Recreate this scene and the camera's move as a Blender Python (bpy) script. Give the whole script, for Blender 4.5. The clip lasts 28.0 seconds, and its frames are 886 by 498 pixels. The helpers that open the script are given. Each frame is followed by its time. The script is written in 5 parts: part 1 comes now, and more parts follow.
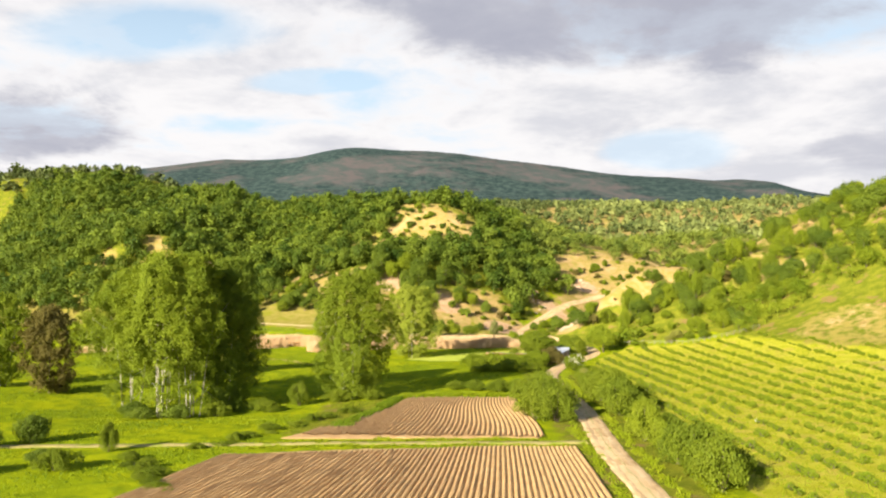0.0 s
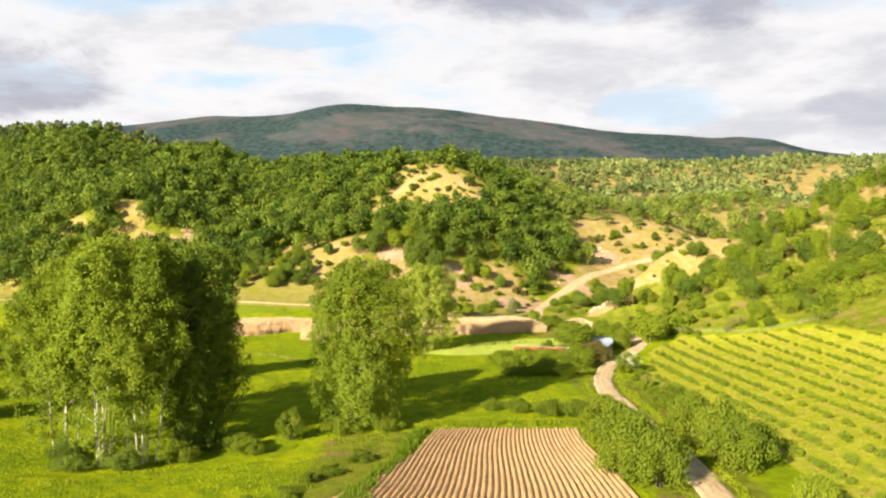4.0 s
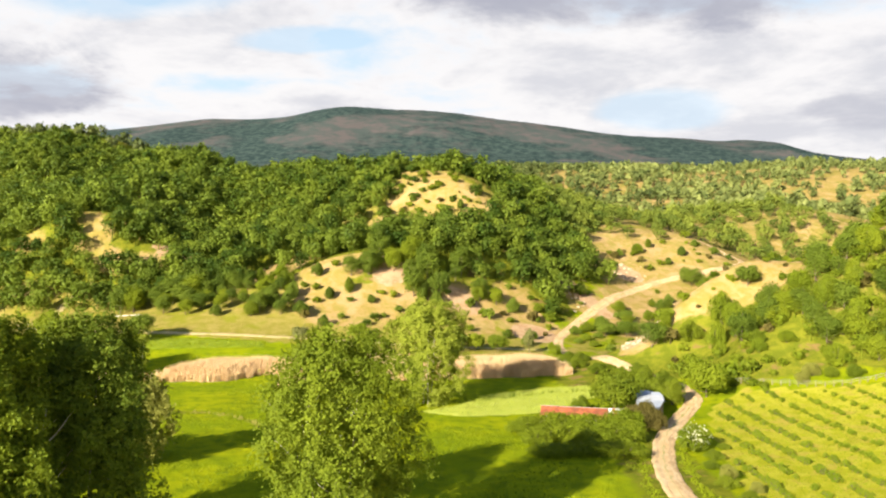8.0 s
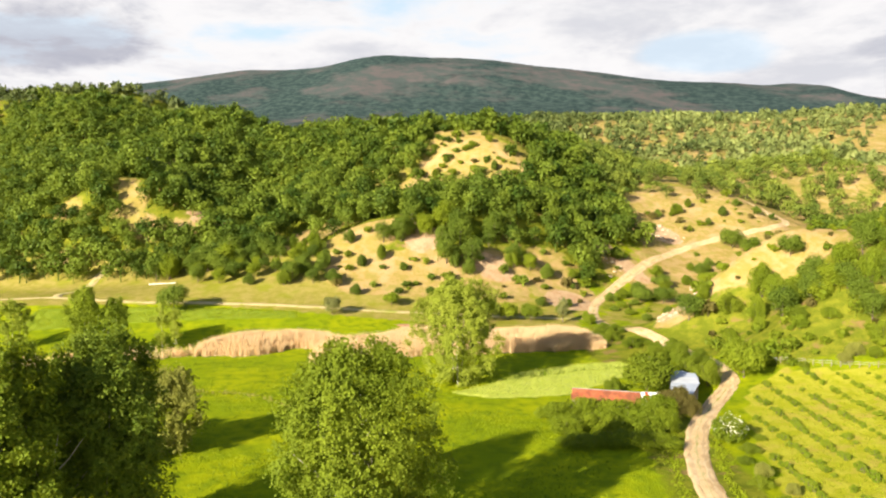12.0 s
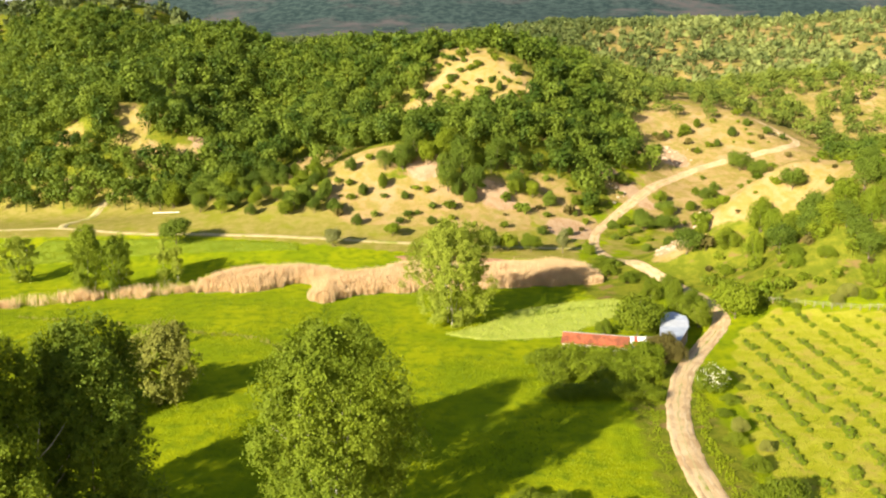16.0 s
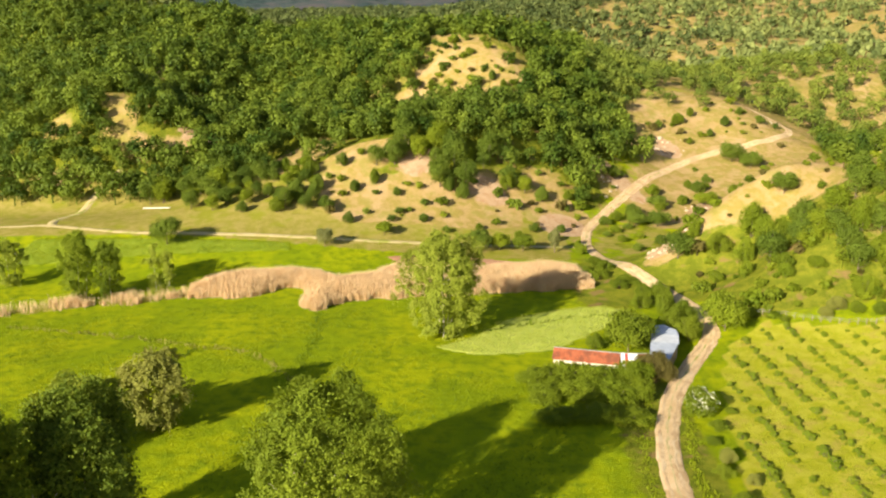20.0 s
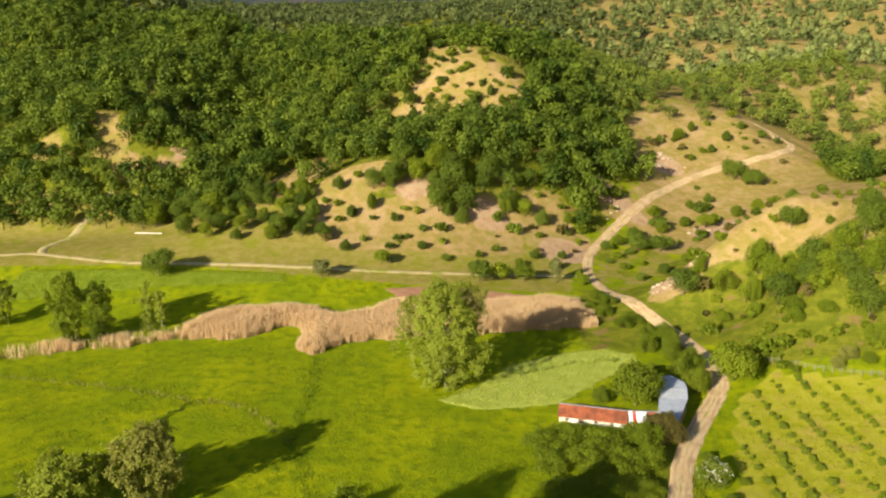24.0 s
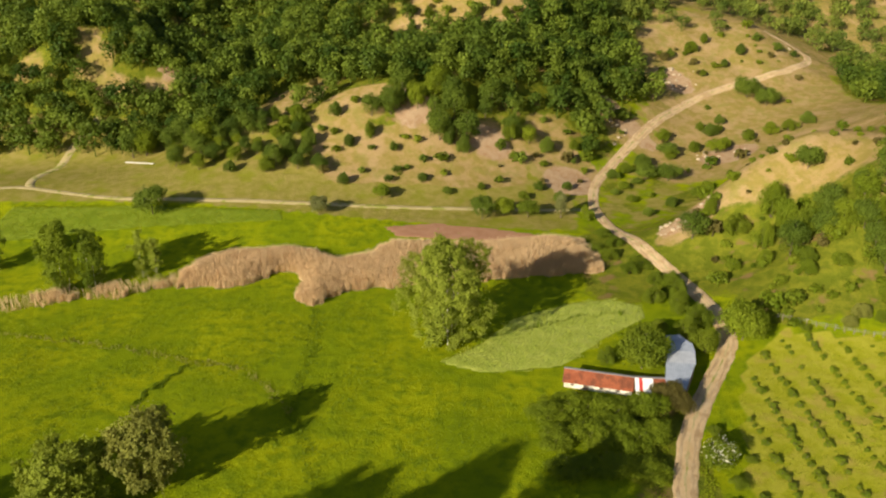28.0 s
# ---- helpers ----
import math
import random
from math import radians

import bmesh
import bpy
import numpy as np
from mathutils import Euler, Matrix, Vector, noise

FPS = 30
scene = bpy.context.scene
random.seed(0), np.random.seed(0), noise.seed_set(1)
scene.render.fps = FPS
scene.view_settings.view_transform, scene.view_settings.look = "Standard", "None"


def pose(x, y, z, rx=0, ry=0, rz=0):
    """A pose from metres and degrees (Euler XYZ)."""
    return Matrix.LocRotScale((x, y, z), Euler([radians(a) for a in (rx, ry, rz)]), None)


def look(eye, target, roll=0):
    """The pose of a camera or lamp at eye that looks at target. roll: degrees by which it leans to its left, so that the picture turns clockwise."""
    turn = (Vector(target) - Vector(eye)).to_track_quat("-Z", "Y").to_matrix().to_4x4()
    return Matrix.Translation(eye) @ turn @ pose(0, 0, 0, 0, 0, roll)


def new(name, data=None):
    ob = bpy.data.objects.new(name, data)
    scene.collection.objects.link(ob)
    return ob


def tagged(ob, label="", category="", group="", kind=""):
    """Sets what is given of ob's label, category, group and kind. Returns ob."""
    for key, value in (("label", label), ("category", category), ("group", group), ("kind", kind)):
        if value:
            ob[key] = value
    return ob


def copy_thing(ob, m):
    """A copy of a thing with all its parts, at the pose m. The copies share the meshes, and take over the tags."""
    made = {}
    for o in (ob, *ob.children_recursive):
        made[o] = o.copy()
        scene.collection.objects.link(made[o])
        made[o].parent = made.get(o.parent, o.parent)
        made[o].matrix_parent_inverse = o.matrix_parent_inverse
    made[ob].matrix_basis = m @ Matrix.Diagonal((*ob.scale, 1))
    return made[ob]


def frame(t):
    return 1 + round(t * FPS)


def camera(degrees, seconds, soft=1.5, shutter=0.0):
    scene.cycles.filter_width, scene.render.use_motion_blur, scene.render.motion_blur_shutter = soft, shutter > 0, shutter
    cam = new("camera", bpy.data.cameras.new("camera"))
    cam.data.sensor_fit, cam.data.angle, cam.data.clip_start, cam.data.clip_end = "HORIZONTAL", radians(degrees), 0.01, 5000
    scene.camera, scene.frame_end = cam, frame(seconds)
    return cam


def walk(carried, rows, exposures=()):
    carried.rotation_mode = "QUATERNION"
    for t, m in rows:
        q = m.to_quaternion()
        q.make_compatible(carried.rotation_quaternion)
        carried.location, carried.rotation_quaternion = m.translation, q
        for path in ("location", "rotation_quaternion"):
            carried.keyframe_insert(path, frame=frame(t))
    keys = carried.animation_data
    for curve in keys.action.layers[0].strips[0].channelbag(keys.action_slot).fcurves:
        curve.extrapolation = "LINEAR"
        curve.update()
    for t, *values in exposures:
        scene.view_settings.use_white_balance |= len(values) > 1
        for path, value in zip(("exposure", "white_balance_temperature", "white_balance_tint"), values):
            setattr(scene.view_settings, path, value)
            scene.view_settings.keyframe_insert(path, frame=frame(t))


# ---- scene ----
cam = camera(59.00, 28.0, soft=2.2)
PATH = [
    (0.0, (0.04, -0.01, 20.96), (2.986, 2.391, 0.366)),
    (0.5, (-1.24, 4.48, 21.46), (2.174, 2.296, 0.499)),
    (1.0, (-2.35, 9.14, 21.97), (1.432, 2.148, 0.444)),
    (1.5, (-3.28, 13.85, 22.61), (0.548, 2.087, 0.406)),
    (2.0, (-4.24, 18.58, 23.56), (-0.114, 2.060, 0.333)),
    (2.5, (-5.49, 23.30, 24.45), (-0.135, 1.939, 0.242)),
    (3.0, (-6.71, 27.48, 25.16), (-0.130, 1.890, 0.535)),
    (3.5, (-7.62, 32.84, 25.96), (-0.115, 1.833, 0.339)),
    (5.5, (-10.39, 52.86, 28.53), (-0.064, 1.831, 0.407)),
    (6.0, (-10.92, 57.62, 29.30), (-0.052, 1.821, 0.476)),
    (6.5, (-10.98, 62.59, 29.98), (-0.044, 1.830, 0.417)),
    (7.0, (-11.02, 67.58, 30.99), (-0.104, 1.844, 0.332)),
    (7.5, (-10.90, 72.48, 31.88), (-0.109, 1.894, 0.327)),
    (8.0, (-11.10, 76.92, 32.79), (0.109, 1.884, 0.332)),
    (8.5, (-11.35, 79.57, 33.64), (-0.036, 2.322, 0.229)),
    (9.0, (-11.90, 80.34, 34.60), (-0.270, 3.422, 0.145)),
    (9.5, (-11.75, 80.22, 35.47), (-0.347, 4.619, 0.045)),
    (10.0, (-11.43, 80.32, 36.18), (-0.397, 5.415, 0.038)),
    (10.5, (-10.51, 80.47, 36.94), (-0.702, 5.137, 0.004)),
    (11.0, (-10.22, 80.51, 37.44), (-1.518, 3.825, -0.125)),
    (11.5, (-9.58, 80.53, 38.49), (-2.710, 4.355, -0.125)),
    (12.0, (-9.34, 80.65, 38.97), (-3.679, 4.684, -0.102)),
    (12.5, (-8.40, 81.10, 40.10), (-4.889, 5.137, -0.100)),
    (13.0, (-7.82, 81.20, 40.63), (-5.836, 5.352, -0.192)),
    (13.5, (-7.36, 81.39, 42.00), (-7.005, 5.505, -0.128)),
    (15.5, (-5.01, 81.45, 45.58), (-10.476, 5.892, -0.629)),
    (16.0, (-5.16, 81.83, 46.59), (-10.566, 5.753, -0.422)),
    (16.5, (-4.75, 81.99, 47.48), (-10.508, 5.806, -0.615)),
    (17.0, (-4.96, 81.91, 48.61), (-10.594, 5.689, -0.413)),
    (17.5, (-4.68, 82.36, 49.44), (-10.461, 5.684, -0.479)),
    (18.0, (-4.75, 82.59, 50.70), (-10.720, 5.581, -0.489)),
    (18.5, (-4.84, 82.89, 51.92), (-11.239, 5.470, -0.453)),
    (19.0, (-4.84, 83.12, 53.00), (-11.729, 5.407, -0.417)),
    (19.5, (-5.00, 83.48, 54.23), (-12.301, 5.287, -0.382)),
    (20.0, (-5.25, 83.76, 55.47), (-12.811, 5.175, -0.273)),
    (20.5, (-5.27, 84.37, 56.94), (-13.097, 5.150, -0.337)),
    (21.0, (-5.41, 85.11, 58.03), (-13.094, 5.107, -0.337)),
    (21.5, (-5.77, 86.20, 59.52), (-13.187, 5.000, -0.283)),
    (23.5, (-6.90, 90.55, 64.54), (-13.442, 4.791, -0.286)),
    (24.0, (-7.18, 91.29, 66.09), (-13.565, 4.786, -0.285)),
    (24.5, (-7.64, 92.65, 67.26), (-13.605, 4.670, -0.255)),
    (25.0, (-7.75, 93.86, 68.71), (-14.248, 4.697, -0.309)),
    (25.5, (-8.14, 95.23, 70.21), (-15.642, 4.633, -0.244)),
    (26.0, (-8.13, 96.45, 71.67), (-16.982, 4.699, -0.266)),
    (26.5, (-8.52, 97.55, 73.25), (-18.320, 4.641, -0.209)),
    (27.0, (-8.79, 98.66, 74.94), (-19.627, 4.629, -0.191)),
    (27.5, (-8.96, 99.78, 76.43), (-20.748, 4.654, -0.152)),
    (28.0, (-8.46, 101.54, 77.10), (-21.637, 4.818, -0.424)),
]


def aim(eye, tilt, turn, roll):
    """A camera pose from its tilt (up), turn (to the left of +y) and roll in degrees."""
    a, b = radians(tilt), radians(turn)
    way = Vector((-math.sin(b) * math.cos(a), math.cos(b) * math.cos(a), math.sin(a)))
    return look(eye, Vector(eye) + way * 100, roll)


walk(cam, [(t, aim(eye, *turn)) for t, eye, turn in PATH],
     [(0, 1.5), (13, 1.5), (17, 1.44), (20, 1.25), (24, 0.86), (26, 0.7), (28, 0.55)])
# ---- end of path ----

# ---- world, sun and exposure ----
SUN_FROM = Vector((-0.57, -0.82, 0.0)).normalized()
SUN_ELEVATION = radians(20.5)

world = bpy.data.worlds.new("world")
scene.world = world
world.use_nodes = True


class Nodes:
    """A short way to write node trees."""

    def __init__(self, tree):
        self.tree = tree
        tree.nodes.clear()

    def add(self, kind, settings=None, **inputs):
        node = self.tree.nodes.new(kind)
        for key, value in (settings or {}).items():
            setattr(node, key, value)
        for key, value in inputs.items():
            name = key.replace("_", " ")
            socket = node.inputs[int(key[1:])] if key[0] == "i" and key[1:].isdigit() else node.inputs[name]
            self.put(socket, value)
        return node

    def put(self, socket, value):
        if isinstance(value, bpy.types.NodeSocket):
            self.tree.links.new(value, socket)
        elif isinstance(value, bpy.types.Node):
            self.tree.links.new(value.outputs[0], socket)
        else:
            socket.default_value = value

    def math(self, op, a, b=0.0, c=0.0, clamp=False):
        return self.add("ShaderNodeMath", {"operation": op, "use_clamp": clamp}, i0=a, i1=b, i2=c).outputs[0]

    def mix(self, fac, a, b, blend="MIX"):
        node = self.add("ShaderNodeMix", {"data_type": "RGBA", "blend_type": blend})
        self.put(node.inputs[0], fac)
        self.put(node.inputs[6], a)
        self.put(node.inputs[7], b)
        return node.outputs[2]

    def ramp(self, value, *stops):
        node = self.add("ShaderNodeValToRGB", Fac=value)
        band = node.color_ramp
        while len(band.elements) < len(stops):
            band.elements.new(0.5)
        for element, (at, colour) in zip(band.elements, stops):
            element.position = at
            element.color = (*colour, 1) if len(colour) == 3 else colour
        return node.outputs[0]

    def step(self, value, low, high):
        node = self.add("ShaderNodeMapRange", {"interpolation_type": "SMOOTHSTEP"})
        for n, v in enumerate((value, low, high, 0.0, 1.0)):
            self.put(node.inputs[n], v)
        return node.outputs[0]

    def noise(self, at, scale, detail=4.0, rough=0.55, warp=0.0):
        return self.add("ShaderNodeTexNoise", None, Vector=at, Scale=scale, Detail=detail, Roughness=rough, Distortion=warp).outputs[0]


def rgb(r, g, b):
    return (r, g, b, 1.0)


def make_sky():
    n = Nodes(world.node_tree)
    sky = n.add("ShaderNodeTexSky", {"sky_type": "NISHITA", "sun_disc": False, "sun_elevation": SUN_ELEVATION,
                                     "sun_rotation": math.atan2(SUN_FROM.x, SUN_FROM.y), "air_density": 1.0, "dust_density": 1.5})
    at = n.add("ShaderNodeTexCoord").outputs["Generated"]
    xyz = n.add("ShaderNodeSeparateXYZ", None, Vector=at)
    # clouds lie on a flat layer: directions are thrown onto a plane overhead
    rise = n.math("MAXIMUM", n.math("ADD", xyz.outputs[2], 0.16), 0.05)
    flat = n.add("ShaderNodeCombineXYZ", None, X=n.math("DIVIDE", xyz.outputs[0], rise), Y=n.math("DIVIDE", xyz.outputs[1], rise), Z=3.7).outputs[0]
    big = n.noise(flat, 0.9, 6.0, 0.55, 0.3)
    fine = n.noise(flat, 2.8, 6.0, 0.6, 0.2)
    ragged = n.math("MULTIPLY_ADD", fine, 1.3, n.math("MULTIPLY_ADD", big, 0.8, -1.05))

    def bank(x, y, wide, deep):
        """One bank of cloud on the layer, with a ragged edge."""
        off = n.add("ShaderNodeVectorMath", {"operation": "SUBTRACT"}, i0=flat, i1=(x, y, 3.7)).outputs[0]
        size = n.add("ShaderNodeVectorMath", {"operation": "DIVIDE"}, i0=off, i1=(wide, deep, 1.0)).outputs[0]
        far = n.add("ShaderNodeVectorMath", {"operation": "LENGTH"}, i0=size).outputs["Value"]
        return n.step(n.math("ADD", far, n.math("MULTIPLY", ragged, -0.9)), 1.15, 0.65)

    low = n.step(xyz.outputs[2], 0.75, 0.12)
    cover = n.math("ADD", n.math("MULTIPLY", big, 0.7), n.math("MULTIPLY", fine, 0.3))
    cover = n.math("ADD", cover, n.math("MULTIPLY_ADD", low, 0.35, -0.22))
    gaps = n.math("MAXIMUM", bank(-0.85, 1.92, 0.34, 0.16), bank(-0.45, 2.28, 0.22, 0.10))
    gaps = n.math("MAXIMUM", gaps, n.math("MULTIPLY", bank(0.72, 2.9, 0.25, 0.25), 0.8))
    mask = n.math("SUBTRACT", n.step(cover, 0.43, 0.55), n.math("MULTIPLY", gaps, 0.75), clamp=True)
    dark = n.math("MAXIMUM", bank(0.40, 1.85, 0.72, 0.38), n.math("MULTIPLY", bank(-1.62, 2.5, 0.55, 0.34), 0.9))
    dark = n.math("MAXIMUM", dark, n.math("MULTIPLY", bank(1.45, 2.75, 0.3, 0.2), 0.5))
    dark = n.math("MULTIPLY", dark, n.math("MULTIPLY_ADD", fine, 0.9, 0.4), clamp=True)
    mask = n.math("MAXIMUM", mask, dark)
    cloud = n.mix(n.math("MULTIPLY", n.step(n.math("MULTIPLY_ADD", big, 0.5, n.math("MULTIPLY", fine, 0.5)), 0.44, 0.60), 0.75), rgb(0.47, 0.46, 0.462), rgb(0.31, 0.315, 0.345))
    cloud = n.mix(dark, cloud, rgb(0.225, 0.23, 0.27))
    blue = n.mix(1.0, sky.outputs[0], rgb(0.065, 0.07, 0.075), "MULTIPLY")
    blue = n.mix(n.step(xyz.outputs[2], 0.6, 0.15), blue, rgb(0.33, 0.42, 0.50))
    colour = n.mix(mask, blue, cloud)
    back = n.add("ShaderNodeBackground", None, Color=colour, Strength=0.74)
    n.add("ShaderNodeOutputWorld", None, Surface=back)


make_sky()
sun = new("sun", bpy.data.lights.new("sun", "SUN"))
sun.data.energy, sun.data.angle, sun.data.color = 5.0, radians(0.6), (1.0, 0.88, 0.68)
to_sun = SUN_FROM * math.cos(SUN_ELEVATION) + Vector((0, 0, math.sin(SUN_ELEVATION)))
sun.matrix_world = look(to_sun * 300, (0, 0, 0))

# ---- land ----
# each hill: height, centre x and y, half widths, turn
NEAR_HILLS = [
    (48.5, -32.5, 452.7, 67.0, 41.9, -10.0),
    (18.6, 93.7, 472.1, 42.1, 42.5, -19.0),
    (30.9, -26.7, 375.7, 61.9, 27.0, 22.0),
    (33.0, -161.3, 384.1, 57.3, 25.0, 6.0),
    (44.6, 144.4, 306.6, 55.8, 91.1, 1.6),
    (15.9, 82.0, 283.7, 33.5, 14.5, 40.1),
    (20.1, 62.3, 303.3, 26.6, 13.2, 20.8),
    (51.2, 235.6, 201.6, 89.0, 124.4, 10.0),
    (6.3, -158.2, 320.8, 116.2, 30.7, -3.0),
    (27.0, -94.5, 469.3, 33.5, 86.2, -1.0),
]
NEAR_HILLS += [  # spurs and hollows
    (34.0, 4.4, 522.7, 59.9, 74.7, 26.0),
    (40.0, -176.5, 533.3, 43.2, 80.5, 18.0),
    (60.0, -276.0, 556.6, 62.0, 69.5, -11.0),
    (12.0, -120.0, 522.0, 28.0, 50.0, 0.0),
    (5.0, 86.0, 319.0, 26.0, 10.0, 20.0),
    (3.4, -105.0, 352.0, 60.0, 28.0, -10.0),
    (2.4, -25.0, 340.0, 42.0, 20.0, 10.0),
    (0.9, -130.0, 312.0, 70.0, 22.0, 0.0),
    (9.5, -20.0, 448.0, 420.0, 52.0, 0.0),
    (-2.6, -54.0, 150.0, 30.0, 26.0, 0.0),
]
FAR_RELIEF = {  # row of the plan and half width: where along it, and how high
    (540, 61): {-258: 19, -180: 6, -102: 10, -23: 11, 55: 18, 133: 24, 212: 24},
    (620, 75): {-464: 48, -367: 75, -271: 17, -174: 37, -77: 34, 20: -1, 117: 33, 214: 37, 311: 29, 408: 7},
    (740, 87): {-539: 60, -427: 66, -316: 89, -204: 19, -93: 35, 19: 18, 130: 36, 242: 41, 353: 16, 465: 33, 576: 8},
}
FAR_RELIEF.update({  # the higher rows behind
    (880, 124): {-626: 54, -466: 83, -307: 31, -148: 42, 12: 49, 171: 48, 330: 50, 490: 55, 649: 57},
    (1040, 141): {-725: 69, -544: 56, -363: 57, -182: 55, -1: 65, 180: 66, 361: 67, 541: 67, 722: 80},
    (1230, 161): {-843: 81, -636: 73, -429: 73, -223: 58, -16: 76, 190: 70, 397: 73, 603: 71, 810: 90},
    (1450, 184): {-979: 6, -743: 29, -506: 66, -270: 36, -34: 81, 202: 105, 438: 114, 675: 128, 911: 153},
})
HILL_FORMS = {  # spurs, gullies and shoulders of the nearer hills, row by row
    (408, 36): {-300: -0.9, -210: 6.2, -165: 14.0, -120: -3.2, -75: 11.5, -30: 2.6},
    (450, 38): {-255: 17.9, -210: 21.8, -165: 18.8, -120: -8.1, -75: -10.1, -30: -2.7, 15: -3.0},
    (498, 42): {-284: 2.1, -238: 14.9, -192: 6.7, -146: 9.0, -100: 1.5, -54: 15.4, -8: 3.6, 38: 2.7, 222: -1.0},
    (548, 52): {-300: -1.7, -240: -2.0, -180: 5.2, -120: 9.0, -60: 16.3, 0: 3.8, 60: 9.0, 120: -2.1, 240: 1.2},
}
FAR_HILLS = [(a, x, y, s, s, 0) for (y, s), row in (*FAR_RELIEF.items(), *HILL_FORMS.items()) for x, a in row.items()]
RIDGE = [(514, -400, 2950), (36, -470, 150), (30, -170, 240), (22, 985, 95), (-14, 520, 160), (12, -960, 120)]


def bumps(x, y, hills):
    z = 0 * x
    for a, cx, cy, sx, sy, turn in hills:
        c, s = math.cos(radians(turn)), math.sin(radians(turn))
        u, v = ((x - cx) * c + (y - cy) * s) / sx, (-(x - cx) * s + (y - cy) * c) / sy
        z = z + a * np.exp(-(u * u + v * v))
    return z


def smooth(v, low, high):
    v = np.clip((v - low) / (high - low), 0, 1)
    return v * v * (3 - 2 * v)


def waves(x, y, size, seed):
    """Soft fractal relief in -1..1 from turned sine waves."""
    r = np.random.RandomState(seed)
    z = 0 * x
    for octave in range(4):
        for _ in range(4):
            a, p = r.uniform(0, 6.283), r.uniform(0, 6.283)
            k = 6.283 / size * 2**octave * r.uniform(0.75, 1.3)
            z = z + np.sin((x * math.cos(a) + y * math.sin(a)) * k + p) / 4 * 0.5**octave
    return z


def height(x, y):
    """The lie of the land, for numbers or arrays."""
    x, y = np.asarray(x, float), np.asarray(y, float)
    z = bumps(x, y, NEAR_HILLS) + bumps(x, y, FAR_HILLS)
    far = smooth(y, 1100, 1500)
    z = z * (1 - far) + far * 150
    crest = sum(a * np.exp(-(((x - cx) / s) ** 2)) for a, cx, s in RIDGE)
    rise = np.exp(-(((y - 3000) / np.where(y < 3000, 820, 1500)) ** 2))
    z = z + np.maximum(crest - 150 * far, 0) * rise * smooth(y, 900, 2000)
    rough = smooth(z, 4, 30)
    z = z + rough * (waves(x, y, 34, 3) * 0.7) + smooth(y, 560, 1200) * waves(x, y, 420, 5) * 7 * (1 - 0.75 * smooth(y, 2300, 3000))
    z = z + 0.12 * waves(x, y, 40, 9) * smooth(np.abs(y), 0, 50)
    return z


def ground_at(x, y):
    return float(height(x, y))

# ---- materials ----
def material(name):
    m = bpy.data.materials.new(name)
    m.use_nodes = True
    return m, Nodes(m.node_tree)


def finish(n, colour, rough=0.9, bump=None, depth=0.1, thin=0.0, thin_colour=None, metal=0.0, spec=0.2):
    shader = n.add("ShaderNodeBsdfPrincipled", None, Base_Color=colour, Roughness=rough, Metallic=metal)
    shader.inputs["Specular IOR Level"].default_value = spec
    if bump is not None:
        b = n.add("ShaderNodeBump", None, Height=bump, Distance=depth)
        n.put(shader.inputs["Normal"], b.outputs[0])
    out = shader.outputs[0]
    if thin:
        t = n.add("ShaderNodeBsdfTranslucent", None, Color=thin_colour or colour)
        out = n.add("ShaderNodeMixShader", None, Fac=thin, i1=out, i2=t.outputs[0]).outputs[0]
    n.add("ShaderNodeOutputMaterial", None, Surface=out)


def place(n):
    return n.add("ShaderNodeNewGeometry").outputs["Position"]


def leaf_material(name, dark, light, thin=0.35, grain=0.55):
    m, n = material(name)
    geo = n.add("ShaderNodeNewGeometry")
    rnd = geo.outputs["Random Per Island"]
    one = n.add("ShaderNodeObjectInfo").outputs["Random"]
    patch = n.noise(geo.outputs["Position"], 0.11, 2.0)
    fac = n.math("ADD", n.math("MULTIPLY_ADD", rnd, grain, (0.55 - grain) / 2), n.math("MULTIPLY", one, 0.30))
    tone = n.add("ShaderNodeAttribute", {"attribute_name": "tone"}).outputs["Fac"]
    fac = n.math("ADD", n.math("ADD", fac, tone), n.math("MULTIPLY_ADD", patch, 0.9, -0.40), clamp=True)
    colour = n.mix(fac, rgb(*dark), rgb(*light))
    finish(n, colour, 0.6, thin=thin, thin_colour=n.mix(0.35, colour, rgb(light[0] * 1.5, light[1] * 1.3, light[2] * 0.6)), spec=0.12)
    return m


def speckled(name, a, b, size, rough=0.9, depth=0.05, c=None):
    """A matt surface of two colours mixed by coarse and fine noise, with relief."""
    m, n = material(name)
    at = place(n)
    coarse, fine = n.noise(at, 1 / size, 4.0), n.noise(at, 9 / size, 4.0, 0.65)
    fac = n.step(n.math("ADD", n.math("MULTIPLY", coarse, 0.6), n.math("MULTIPLY", fine, 0.4)), 0.36, 0.64)
    colour = n.mix(fac, rgb(*a), rgb(*b))
    if c:
        colour = n.mix(n.step(n.noise(at, 0.6 / size, 3.0), 0.52, 0.62), colour, rgb(*c))
    finish(n, colour, rough, fine, depth)
    return m


